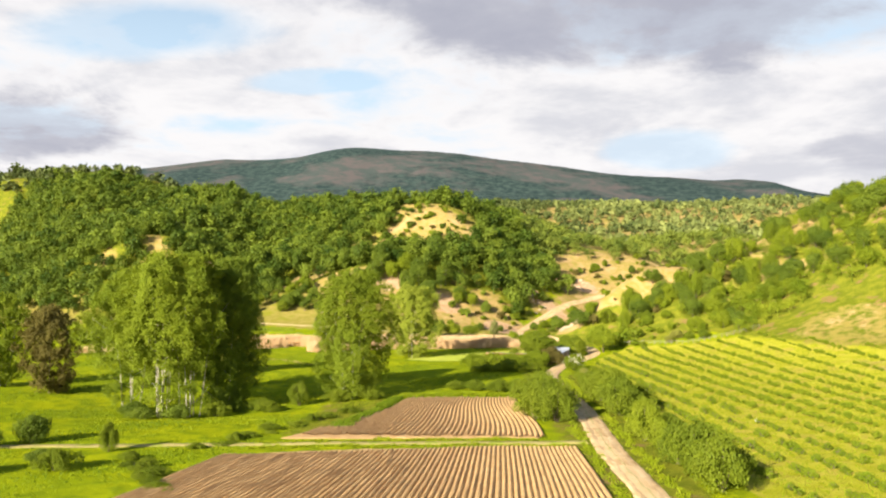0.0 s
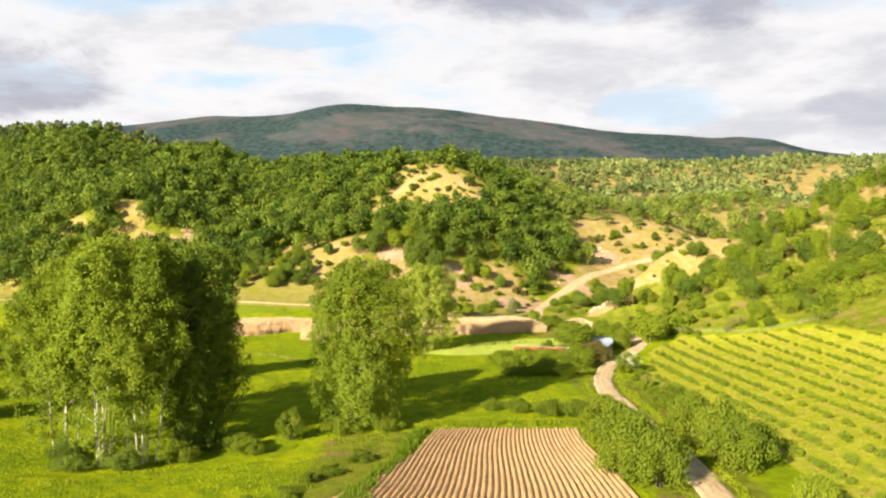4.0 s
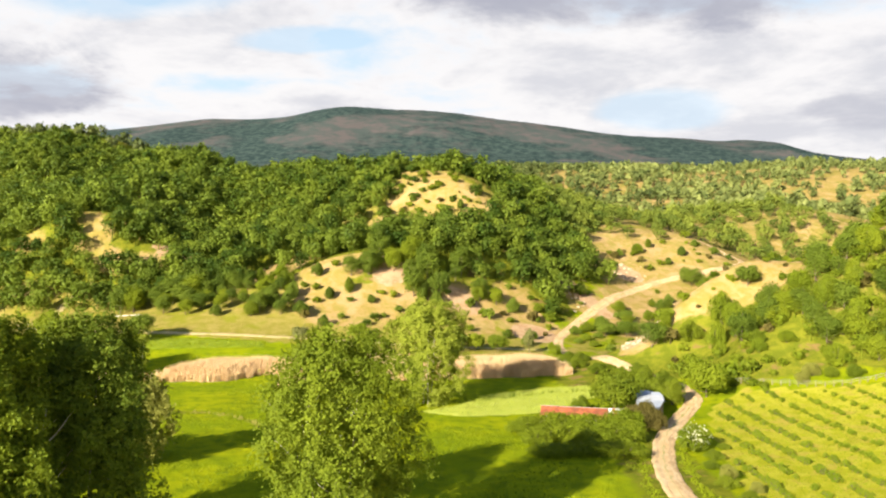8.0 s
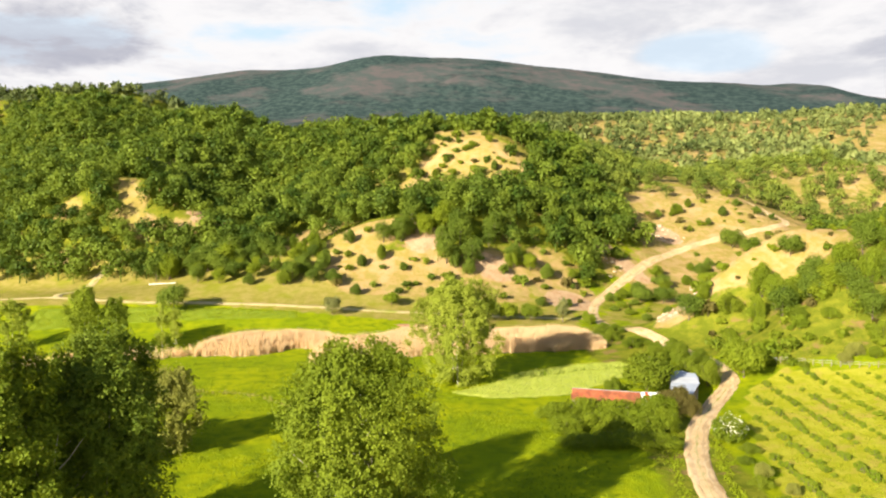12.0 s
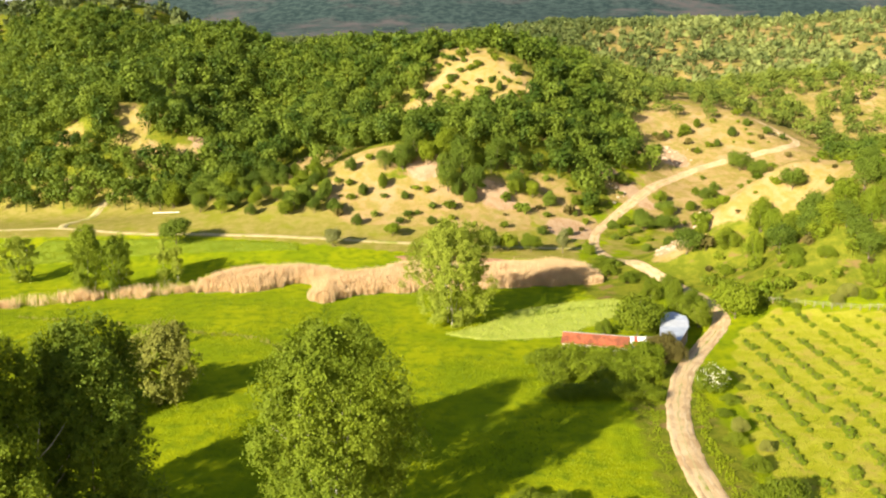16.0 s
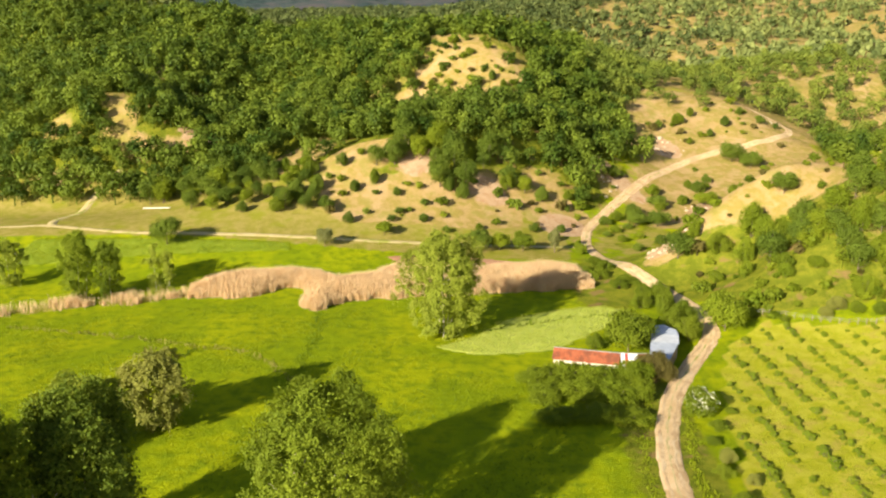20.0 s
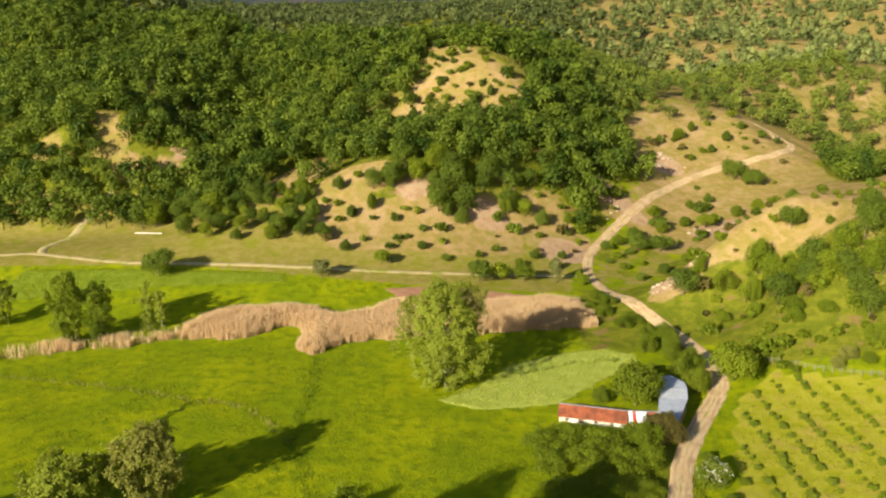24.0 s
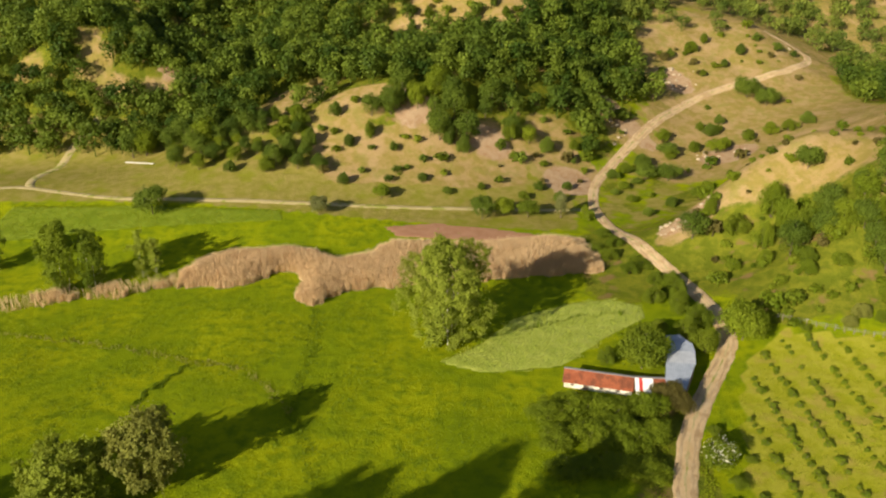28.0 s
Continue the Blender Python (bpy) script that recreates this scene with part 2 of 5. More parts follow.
def ground_material():
    """Grass, dry slope, bare earth and hazed far woods, by the cover painted on the land."""
    m, n = material("ground_cover")
    at = place(n)
    cover = n.add("ShaderNodeAttribute", {"attribute_name": "cover"})
    part = n.add("ShaderNodeSeparateColor", None, Color=cover.outputs["Color"])
    wood = n.add("ShaderNodeAttribute", {"attribute_name": "wood"})
    growth = n.add("ShaderNodeSeparateColor", None, Color=n.add("ShaderNodeAttribute", {"attribute_name": "growth"}).outputs["Color"])
    tuft, clump, patch = n.noise(at, 2.4, 5.0, 0.7), n.noise(at, 0.35, 4.0, 0.6), n.noise(at, 0.055, 4.0, 0.6)
    grass = n.mix(n.step(patch, 0.38, 0.62), rgb(0.192, 0.252, 0.005), rgb(0.275, 0.312, 0.005))
    grass = n.mix(n.step(clump, 0.42, 0.68), grass, rgb(0.145, 0.200, 0.006))
    grass = n.mix(n.math("MULTIPLY", n.step(tuft, 0.5, 0.75), 0.35), grass, rgb(0.28, 0.33, 0.012))
    dry = n.mix(n.step(clump, 0.36, 0.62), rgb(0.380, 0.262, 0.112), rgb(0.285, 0.222, 0.058))
    dry = n.mix(n.step(n.noise(at, 0.09, 5.0, 0.65), 0.50, 0.62), dry, rgb(0.420, 0.290, 0.138))
    dry = n.mix(n.math("MULTIPLY", n.step(n.noise(at, 0.20, 4.0, 0.6), 0.48, 0.66), 0.6), dry, rgb(0.250, 0.232, 0.048))
    dry = n.mix(n.math("MULTIPLY", n.step(tuft, 0.50, 0.7), 0.6), dry, rgb(0.20, 0.19, 0.05))
    lime = n.mix(n.step(clump, 0.38, 0.62), rgb(0.315, 0.325, 0.018), rgb(0.385, 0.370, 0.038))
    lime = n.mix(n.math("MULTIPLY", n.step(tuft, 0.5, 0.72), 0.6), lime, rgb(0.26, 0.29, 0.02))
    lime = n.mix(n.math("MULTIPLY", n.step(n.noise(at, 0.22, 4.0, 0.6), 0.50, 0.66), 0.6), lime, rgb(0.38, 0.285, 0.070))
    earth = n.mix(n.step(clump, 0.36, 0.62), rgb(0.36, 0.22, 0.12), rgb(0.43, 0.30, 0.18))
    earth = n.mix(n.step(tuft, 0.52, 0.66), earth, rgb(0.49, 0.38, 0.26))

    weeds = n.mix(n.step(clump, 0.38, 0.62), rgb(0.120, 0.145, 0.012), rgb(0.190, 0.200, 0.018))
    weeds = n.mix(n.math("MULTIPLY", n.step(tuft, 0.50, 0.70), 0.7), weeds, rgb(0.070, 0.092, 0.010))
    weeds = n.mix(n.step(n.noise(at, 0.16, 4.0, 0.6), 0.56, 0.68), weeds, rgb(0.22, 0.150, 0.055))
    hay = n.mix(n.step(clump, 0.36, 0.64), rgb(0.235, 0.214, 0.036), rgb(0.300, 0.250, 0.070))
    hay = n.mix(n.math("MULTIPLY", n.step(n.noise(at, 0.12, 4.0, 0.6), 0.5, 0.66), 0.8), hay, rgb(0.215, 0.225, 0.020))

    def blend(fac, a, b, ragged=0.5):
        edge = n.math("ADD", fac, n.math("MULTIPLY", n.math("SUBTRACT", clump, 0.5), ragged))
        return n.mix(n.step(edge, 0.35, 0.65), a, b)

    colour = blend(part.outputs[1], grass, lime)
    colour = blend(growth.outputs[0], colour, weeds, 0.9)
    colour = blend(growth.outputs[1], colour, hay, 0.9)
    colour = blend(part.outputs[0], colour, dry, 0.9)
    colour = blend(part.outputs[2], colour, earth, 0.9)
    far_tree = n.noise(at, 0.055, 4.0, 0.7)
    # far woods and heath: blue haze and cloud shade are put into these colours
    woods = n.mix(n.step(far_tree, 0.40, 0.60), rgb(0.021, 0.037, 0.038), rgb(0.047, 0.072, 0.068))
    hazed_heath = n.mix(n.step(n.noise(at, 0.02, 5.0, 0.65), 0.4, 0.6), rgb(0.058, 0.074, 0.073), rgb(0.092, 0.084, 0.085))
    woods = n.mix(n.step(n.noise(at, 0.0035, 6.0, 0.62), 0.48, 0.60), woods, hazed_heath)
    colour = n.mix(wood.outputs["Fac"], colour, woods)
    relief = n.math("ADD", n.math("MULTIPLY", tuft, 0.5), clump)
    finish(n, colour, 0.95, relief, 0.35, spec=0.02)
    return m


GROUND = ground_material()
OAK = leaf_material("oak_leaves", (0.036, 0.072, 0.008), (0.205, 0.268, 0.028), 0.24, 0.22)
# oak leaves dulled in colour for cloud shade and haze on the far slopes
SHADED_OAK = leaf_material("shaded_far_oak_leaves", (0.040, 0.066, 0.020), (0.165, 0.195, 0.058), 0.22, 0.22)
# sunlight and blue haze are put into the lighter colours of these leaves
SUNNY_HAZED_OAK = leaf_material("sunny_hazed_oak_leaves", (0.082, 0.118, 0.036), (0.280, 0.318, 0.096), 0.24, 0.22)
# a lit copy of the oak leaves: sunshine is part of the colour
SPUR_OAK = leaf_material("sunlit_oak_leaves", (0.072, 0.112, 0.018), (0.275, 0.325, 0.048), 0.24, 0.22)
LIGHT_OAK = leaf_material("young_leaves", (0.105, 0.165, 0.010), (0.295, 0.345, 0.022), 0.34, 0.3)
# darker green leaves, with the shade of the neighbouring poplars put into the colour
SHADED_POPLAR = leaf_material("shaded_dark_poplar_leaves", (0.050, 0.095, 0.011), (0.190, 0.250, 0.024), 0.36)
POPLAR = leaf_material("poplar_leaves", (0.085, 0.135, 0.010), (0.275, 0.340, 0.026), 0.36, 0.4)
PALE = leaf_material("pale_poplar_leaves", (0.18, 0.235, 0.022), (0.345, 0.395, 0.05))
OLIVE = leaf_material("olive_willow_leaves", (0.165, 0.182, 0.036), (0.325, 0.333, 0.068))
GREY_LEAF = leaf_material("grey_willow_leaves", (0.13, 0.15, 0.05), (0.25, 0.26, 0.09))
BROWN_LEAF = leaf_material("brown_leaves", (0.085, 0.078, 0.020), (0.175, 0.150, 0.038))
BRUSH = leaf_material("brush_leaves", (0.100, 0.155, 0.009), (0.240, 0.290, 0.017), 0.34, 0.35)
SHRUB = leaf_material("shrub_leaves", (0.075, 0.122, 0.009), (0.225, 0.272, 0.018), 0.32, 0.35)
BARK = speckled("brown_bark", (0.10, 0.075, 0.05), (0.19, 0.15, 0.11), 0.6)
WHITE_BARK = speckled("white_bark", (0.38, 0.35, 0.27), (0.54, 0.51, 0.42), 0.8, c=(0.22, 0.19, 0.15))
SAND = speckled("pale_dirt", (0.54, 0.375, 0.195), (0.63, 0.470, 0.275), 2.6, depth=0.06, c=(0.46, 0.310, 0.155))
TRACK = speckled("track_dirt", (0.42, 0.34, 0.15), (0.49, 0.40, 0.21), 2.0, c=(0.28, 0.29, 0.06))
GRASS_TRACK = speckled("grassy_track_dirt", (0.31, 0.27, 0.085), (0.40, 0.33, 0.13), 2.0, c=(0.24, 0.27, 0.04))
RUT = speckled("rut_dirt", (0.40, 0.27, 0.14), (0.54, 0.40, 0.24), 3.2, depth=0.05, c=(0.59, 0.45, 0.27))
SOIL = speckled("ploughed_soil", (0.44, 0.272, 0.118), (0.53, 0.350, 0.168), 1.2, depth=0.08)
RED_SOIL = speckled("red_soil", (0.36, 0.185, 0.10), (0.43, 0.235, 0.14), 3.0)


# ---- building blocks ----
def raw(name, verts, faces, mats, smooth_faces=False, index=None):
    """A mesh from numpy arrays of corners and of three- or four-cornered faces."""
    verts, faces = np.asarray(verts, np.float32), np.asarray(faces, np.int32)
    me = bpy.data.meshes.new(name)
    me.vertices.add(len(verts))
    me.vertices.foreach_set("co", verts.ravel())
    k = faces.shape[1]
    me.loops.add(faces.size)
    me.loops.foreach_set("vertex_index", faces.ravel())
    me.polygons.add(len(faces))
    me.polygons.foreach_set("loop_start", np.arange(0, faces.size, k, dtype=np.int32))
    me.polygons.foreach_set("use_smooth", np.full(len(faces), smooth_faces))
    if index is not None:
        me.polygons.foreach_set("material_index", np.asarray(index, np.int32))
    for m in mats if isinstance(mats, (list, tuple)) else [mats]:
        me.materials.append(m)
    me.update(calc_edges=True)
    return me


def held(name, me, parent, label=""):
    """A mesh as one part under a thing or a part."""
    ob = new(name, me)
    ob.parent = parent
    return tagged(ob, label)


def part(name, bm, mat, parent=None, label=""):
    me = bpy.data.meshes.new(name)
    bm.to_mesh(me)
    bm.free()
    me.materials.append(mat)
    return held(name, me, parent, label)


def structure(name, me, label, category):
    return tagged(new(name, me), label, category, kind="structure")


def curve_through(points, step=2.0):
    """A smooth line through points of the plan, in even steps."""
    p = [Vector(q) for q in points]
    p = [2 * p[0] - p[1], *p, 2 * p[-1] - p[-2]]
    out = []
    for a, b, c, d in zip(p, p[1:], p[2:], p[3:]):
        n = max(2, int((c - b).length / step))
        for k in range(n):
            t = k / n
            out.append(0.5 * ((2 * b) + (c - a) * t + (2 * a - 5 * b + 4 * c - d) * t * t + (3 * b - a - 3 * c + d) * t**3))
    return np.array([(*q,) for q in out + [p[-2]]])


def ribbon(points, offsets, lifts, step=1.5, ragged=0.0, seed=1, widen=None):
    """Corners and faces of a strip that follows the land."""
    line = curve_through(points, step)
    way = np.gradient(line, axis=0)
    way /= np.linalg.norm(way, axis=1)[:, None]
    side = np.stack([way[:, 1], -way[:, 0]], 1)
    r = np.random.RandomState(seed)
    n, k = len(line), len(offsets)
    wide = np.ones(n) if widen is None else np.interp(np.linspace(0, 1, n), *widen)
    jit = ragged * (r.rand(n, 2) - 0.5)
    verts = []
    for c, (o, lift) in enumerate(zip(offsets, lifts)):
        o = o * wide
        if c in (0, k - 1):
            o = o + jit[:, 0 if c == 0 else 1]
        q = line + side * o[:, None]
        verts.append(np.c_[q, height(q[:, 0], q[:, 1]) + lift])
    verts = np.stack(verts, 1).reshape(-1, 3)
    i = np.arange(n - 1)[:, None] * k + np.arange(k - 1)[None]
    i = i.ravel()
    return verts, np.stack([i, i + k, i + k + 1, i + 1], 1)


def inside(poly, x, y):
    """Whether points lie within an outline of the plan."""
    hit = np.zeros(np.shape(x), bool)
    for (ax, ay), (bx, by) in zip(poly, poly[1:] + poly[:1]):
        cross = (ay > y) != (by > y)
        hit ^= cross & (x < (bx - ax) * (y - ay) / ((by - ay) or 1e-9) + ax)
    return hit


def near_line(points, x, y):
    """Distance of points of the plan from a line."""
    best = np.full(np.shape(x), 1e9)
    for (ax, ay), (bx, by) in zip(points, points[1:]):
        t = np.clip(((x - ax) * (bx - ax) + (y - ay) * (by - ay)) / ((bx - ax) ** 2 + (by - ay) ** 2), 0, 1)
        best = np.minimum(best, np.hypot(x - ax - t * (bx - ax), y - ay - t * (by - ay)))
    return best


def spots(x, y, *ellipses):
    """1 within ellipses (x, y, half widths, turn) of the plan, fading to 0 outside."""
    v = np.zeros(np.shape(x))
    for cx, cy, a, b, turn in ellipses:
        c, s = math.cos(radians(turn)), math.sin(radians(turn))
        d = np.hypot(((x - cx) * c + (y - cy) * s) / a, (-(x - cx) * s + (y - cy) * c) / b)
        v = np.maximum(v, 1 - smooth(d, 0.8, 1.2))
    return v


# ---- plan ----
ROAD = [(10, -190), (15, -80), (18, 40), (18.2, 81), (17.8, 104), (18.4, 121), (19, 140), (18, 168), (17.6, 184), (19.3, 199), (22.8, 213), (26, 221), (29.6, 229),
        (35, 240), (37, 247), (36.4, 260), (34.5, 270), (31, 279.5), (27, 289), (23.6, 303), (20.1, 316.6), (18.2, 330),
        (20.6, 347), (27.7, 362), (36.5, 377), (47, 393), (61, 411), (76, 423), (93, 432), (107, 440), (117, 450), (119, 458), (113, 466), (104, 470)]
CROSS_TRACK = [(-140, 92), (-90, 98), (-54, 103), (-31, 106), (-8, 108.2), (15.5, 110)]
UPPER_TRACK = [(-260, 318), (-200, 317), (-166, 318), (-155, 318.5), (-135, 313), (-116, 310), (-74, 312.5), (-57, 314.5), (-40, 316.5), (-18, 320), (0, 323), (18, 326)]
FORK_TRACK = [(-152, 317.7), (-155, 323), (-157, 332), (-155.5, 340), (-156, 352), (-150, 362)]
FAR_FIELD = [(-28, 109.8), (9.9, 112.5), (9.3, 132), (8, 155), (-13.3, 154.5), (-16, 140), (-21, 127)]
NEAR_FIELD = [(-56, -22), (-43, 50), (-36, 79), (-30, 99.5), (-10, 104.5), (13.5, 107), (14.2, 81), (13.6, 40), (11, -22)]
CEREAL = [(-21, 235), (-12.5, 244), (-6.5, 255), (6, 263), (16, 266), (22.5, 262), (22.5, 256), (14, 248), (8, 240.5), (3.5, 235), (-12, 231.5)]
UPPER_CEREAL = [(-150, 306), (-120, 306), (-96, 307), (-71.5, 308.5), (-70, 303), (-88, 299), (-107, 295.5), (-129, 290.5), (-150, 285)]
RED_PATCH = [(-43, 304), (-28, 309), (-12, 308), (8.5, 303), (-7, 299), (-37, 298)]
VINEYARD = [(47, 247), (66, 241), (84, 232), (97, 190), (90, 168), (76, 120), (60, 70), (34, 60), (28, 90), (33, 158), (27, 178), (28.5, 196), (33, 221), (38, 236)]
BALD_TOP = [(-46, 476), (-34, 478), (-21, 454), (-7, 447), (-1, 442), (-2, 429), (-8, 421.5), (-20, 424), (-30, 426), (-35, 422), (-41, 415.5), (-51, 418), (-62.5, 419.5), (-59, 424.5), (-50, 430), (-47, 439), (-43, 448), (-47, 464)]
BARE_TONGUE = [(-95.5, 359), (-92.5, 374), (-83, 380.5), (-75, 385), (-71, 367), (-78.5, 358), (-86, 350.5)]
BARE_FOOT = [(-74, 352), (-68, 361), (-58, 364), (-49.5, 363), (-50, 353), (-57, 350), (-53, 345), (-45, 347), (-38, 353), (-34, 347.5), (-28, 346.5), (-22.5, 356), (-13, 358), (-2, 355), (-3, 340), (-16, 333.5), (-43, 329.5), (-60.5, 326), (-67, 334), (-68, 342.5)]
SLOPE_BARE = [(10, 352, 12, 12, 0), (5, 366, 8, 4, 20), (-35, 340, 20, 9, 0),
              (34, 382, 8, 14, 40), (54, 415, 9, 22, 40), (72, 440, 26, 13, 20), (95, 450, 20, 14, 10), (60, 375, 22, 16, 40), (100, 425, 14, 12, 30), (74, 474, 13, 8, 0), (97, 467, 13, 8, 0), (176, 543, 26, 3, 0)]
LEFT_BARE = [(-182, 507, 6, 6, 0), (-169, 487, 4, 6, 0), (-173, 451, 6, 5, 0), (-171, 436, 5, 4, 0), (-156, 375, 6, 4, 30), (-147, 369, 7, 3, 0), (-147, 443, 7, 3, 0), (-143, 436, 6, 3, 0),
             (-132, 373, 7, 3, 10), (-162, 383, 4, 3, 0), (-181, 374, 5, 3, 0), (-227, 429, 6, 3, 0), (-172, 358, 8, 2, 0)]
RIGHT_BARE = [(69, 299, 9, 6, 10), (79, 303, 10, 7, 10), (92, 306, 10, 7, 10), (85, 291, 8, 3.5, 10), (99, 271, 5, 2.5, 0), (107, 267, 4, 2.5, 0), (118, 272, 5, 3, 0), (57, 304, 20, 11, 12), (74, 306, 20, 15, 0), (92, 306, 18, 16, 10), (112, 320, 20, 16, 25), (38, 294, 9, 5, 30), (100, 300, 8, 4, 0), (120, 285, 7, 5, 20), (86, 290, 6, 4, 0)]


def bare_land(x, y):
    """1 on the bare tan patches of the hills."""
    top = np.where(inside(BALD_TOP, x, y), 1.0, 1 - smooth(near_line(BALD_TOP + BALD_TOP[:1], x, y), 0.8, 3.5))
    foot = np.where(inside(BARE_FOOT, x, y) | inside(BARE_TONGUE, x, y), 1.0, 1 - smooth(near_line(BARE_FOOT + BARE_FOOT[:1], x, y), 0.3, 2.5))
    return np.maximum(np.maximum(top, foot), spots(x, y, *SLOPE_BARE, *LEFT_BARE, *RIGHT_BARE))


SCRUB = [(46, 282), (56, 268), (62, 258), (78, 250), (100, 240), (140, 225), (190, 230), (200, 300), (130, 296), (104, 284), (84, 280), (62, 283)]


def wooded(x, y):
    """How closely trees stand, 0 to 1."""
    z = height(x, y)
    d = smooth(z, 6 - 2 * smooth(x, -112, -95), 11 - 2 * smooth(x, -112, -95)) * smooth(y, 324, 332) * (1 - smooth(x, -66, -58) * (1 - smooth(y, 338, 352))) * (1 - smooth(x, 20, 60) * (1 - smooth(x, 118, 128)) * (1 - smooth(y, 452, 478)))
    d = d * (1 - np.where(y > 408, 0.96, np.where(x < -110, 0.9, 0.97)) * bare_land(x, y)) * (0.9 + 0.1 * smooth(waves(x, y, 45, 17), -0.3, 0.2))
    d = d * (1 - 0.62 * smooth(x, 45, 75) * smooth(y, 430, 450))
    d = np.where(near_line(ROAD, x, y) < 7, 0, d)
    d = np.where((x > -260) & (x < -112) & (y < 345), 0, d)
    right = np.maximum(inside(SCRUB, x, y) * 0.5, 0.5 * smooth(z, 6, 10) * smooth(x, 70, 84) * smooth(y, 236, 256) * (1 - smooth(y, 325, 340)))
    right = right * (1 - 0.95 * spots(x, y, *RIGHT_BARE)) * (1 - 0.92 * smooth(y, 285, 291) * (1 - smooth(x, 104, 122)))
    return np.maximum(d, right)


def cover_of(x, y):
    """Dry, lime and earth shares of the cover, and of far woods."""
    z = height(x, y)
    bare = bare_land(x, y) * np.where(y > 408, np.where(x < 5, 0.72, 1.0), np.where(x < -110, 0.95, 1.0))
    dry = smooth(z, 7, 14) * smooth(y, 320, 336) * (1 - smooth(y, 380, 400)) * smooth(x, -112, -86)
    dry = np.maximum(dry, bare)
    dry = np.maximum(dry, 0.85 * smooth(z, 12, 17) * smooth(x, 36, 46) * smooth(y, 284, 296) * (1 - smooth(y, 335, 350)))
    dry = np.maximum(dry, (0.88 + 0.25 * waves(x, y, 20, 73)) * smooth(x, 34, 50) * smooth(y, 342, 356) * (1 - smooth(y, 470, 500)))
    dry = np.maximum(dry, (0.46 + 0.25 * waves(x, y, 60, 21)) * smooth(y, 380, 400))
    dry = np.maximum(dry, (0.62 + 0.25 * waves(x, y, 45, 27)) * smooth(y, 470, 490) * smooth(x, 20, 50))
    dry = np.maximum(dry, 0.5 * smooth(z, 9, 13) * smooth(y, 318, 330))
    dry = np.maximum(dry, 0.5 * spots(x, y, (100, 208, 14, 22, 20), (90, 170, 4, 16, 10)))
    dry = np.maximum(dry, (0.46 + 0.25 * waves(x, y, 25, 35)) * smooth(x, 66, 80) * smooth(z, 7, 12) * smooth(y, 248, 262) * (1 - smooth(y, 325, 335)))
    lime = np.maximum(inside(VINEYARD, x, y) * 1.0, smooth(x, 95, 120) * (1 - smooth(y, 190, 240)) * 0.3)
    lime = np.maximum(lime, 0.15 * smooth(z, 8, 14) * smooth(x, 40, 60) * (1 - smooth(y, 330, 350)))
    earth = spots(x, y, (58, 425, 7, 9, 40), (38, 296, 8, 4, 20), (35, 384, 5, 14, 40), (12, 345, 9, 9, 0), (-14, 352, 7, 6, 0), (-126, 380, 9, 4, 0), (68, 372, 12, 7, 30), (-40, 356, 7, 7, 0)) * 0.8
    # distance mask for the hazed and cloud-darkened woods colours
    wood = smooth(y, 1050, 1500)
    weeds = smooth(x, 38, 46) * smooth(y, 244, 254) * (1 - smooth(y, 335, 350))
    weeds = np.maximum(weeds, smooth(z, 6, 10) * smooth(x, 60, 80) * (1 - smooth(y, 335, 350)))
    weeds = np.maximum(weeds, smooth(x, 6, 16) * (1 - smooth(x, 44, 56)) * smooth(y, 255, 275) * (1 - smooth(y, 375, 395)) * np.where(y > 305, 0.42 + 0.35 * waves(x, y, 18, 33), 1.0))
    weeds = np.maximum(weeds, 0.75 * smooth(x, -32, -26) * (1 - smooth(x, -17, -12)) * smooth(y, 108, 118) * (1 - smooth(y, 150, 160)))
    weeds = np.maximum(weeds, 0.8 * (1 - smooth(np.abs(x - 18.5), 5, 8)) * smooth(y, 40, 60) * (1 - smooth(y, 225, 240)))
    weeds = np.maximum(weeds, (0.62 + 0.3 * waves(x, y, 22, 71)) * smooth(z, 9, 14) * smooth(y, 346, 358) * (1 - smooth(x, 22, 40) * (1 - smooth(y, 462, 480))))
    hay = smooth(y, 305, 312) * (1 - smooth(x, 8, 16)) * (1 - smooth(z, 16, 22))
    hay = np.maximum(hay, (0.55 + 0.35 * waves(x, y, 16, 61)) * spots(x, y, (-30, 442, 44, 40, 0)))
    hay = np.maximum(hay, (0.5 + 0.4 * waves(x, y, 12, 75)) * spots(x, y, (34, 338, 22, 30, 0)))
    weeds = np.maximum(weeds, 0.9 * smooth(y, 480, 520))
    under = wooded(x, y) * smooth(y, 318, 340) * (1 - smooth(x, 40, 70) * smooth(y, 440, 470))  # darker weed cover in place of dry ground wherever trees stand
    dry = dry * (1 - 0.8 * under)
    dry = np.maximum(dry, 0.62 * spots(x, y, *[(a, b, 1.25 * c + 1, 1.25 * d + 1, e) for a, b, c, d, e in LEFT_BARE]))
    weeds = np.maximum(weeds, 0.9 * under)
    return dry, lime, earth, wood, weeds, hay


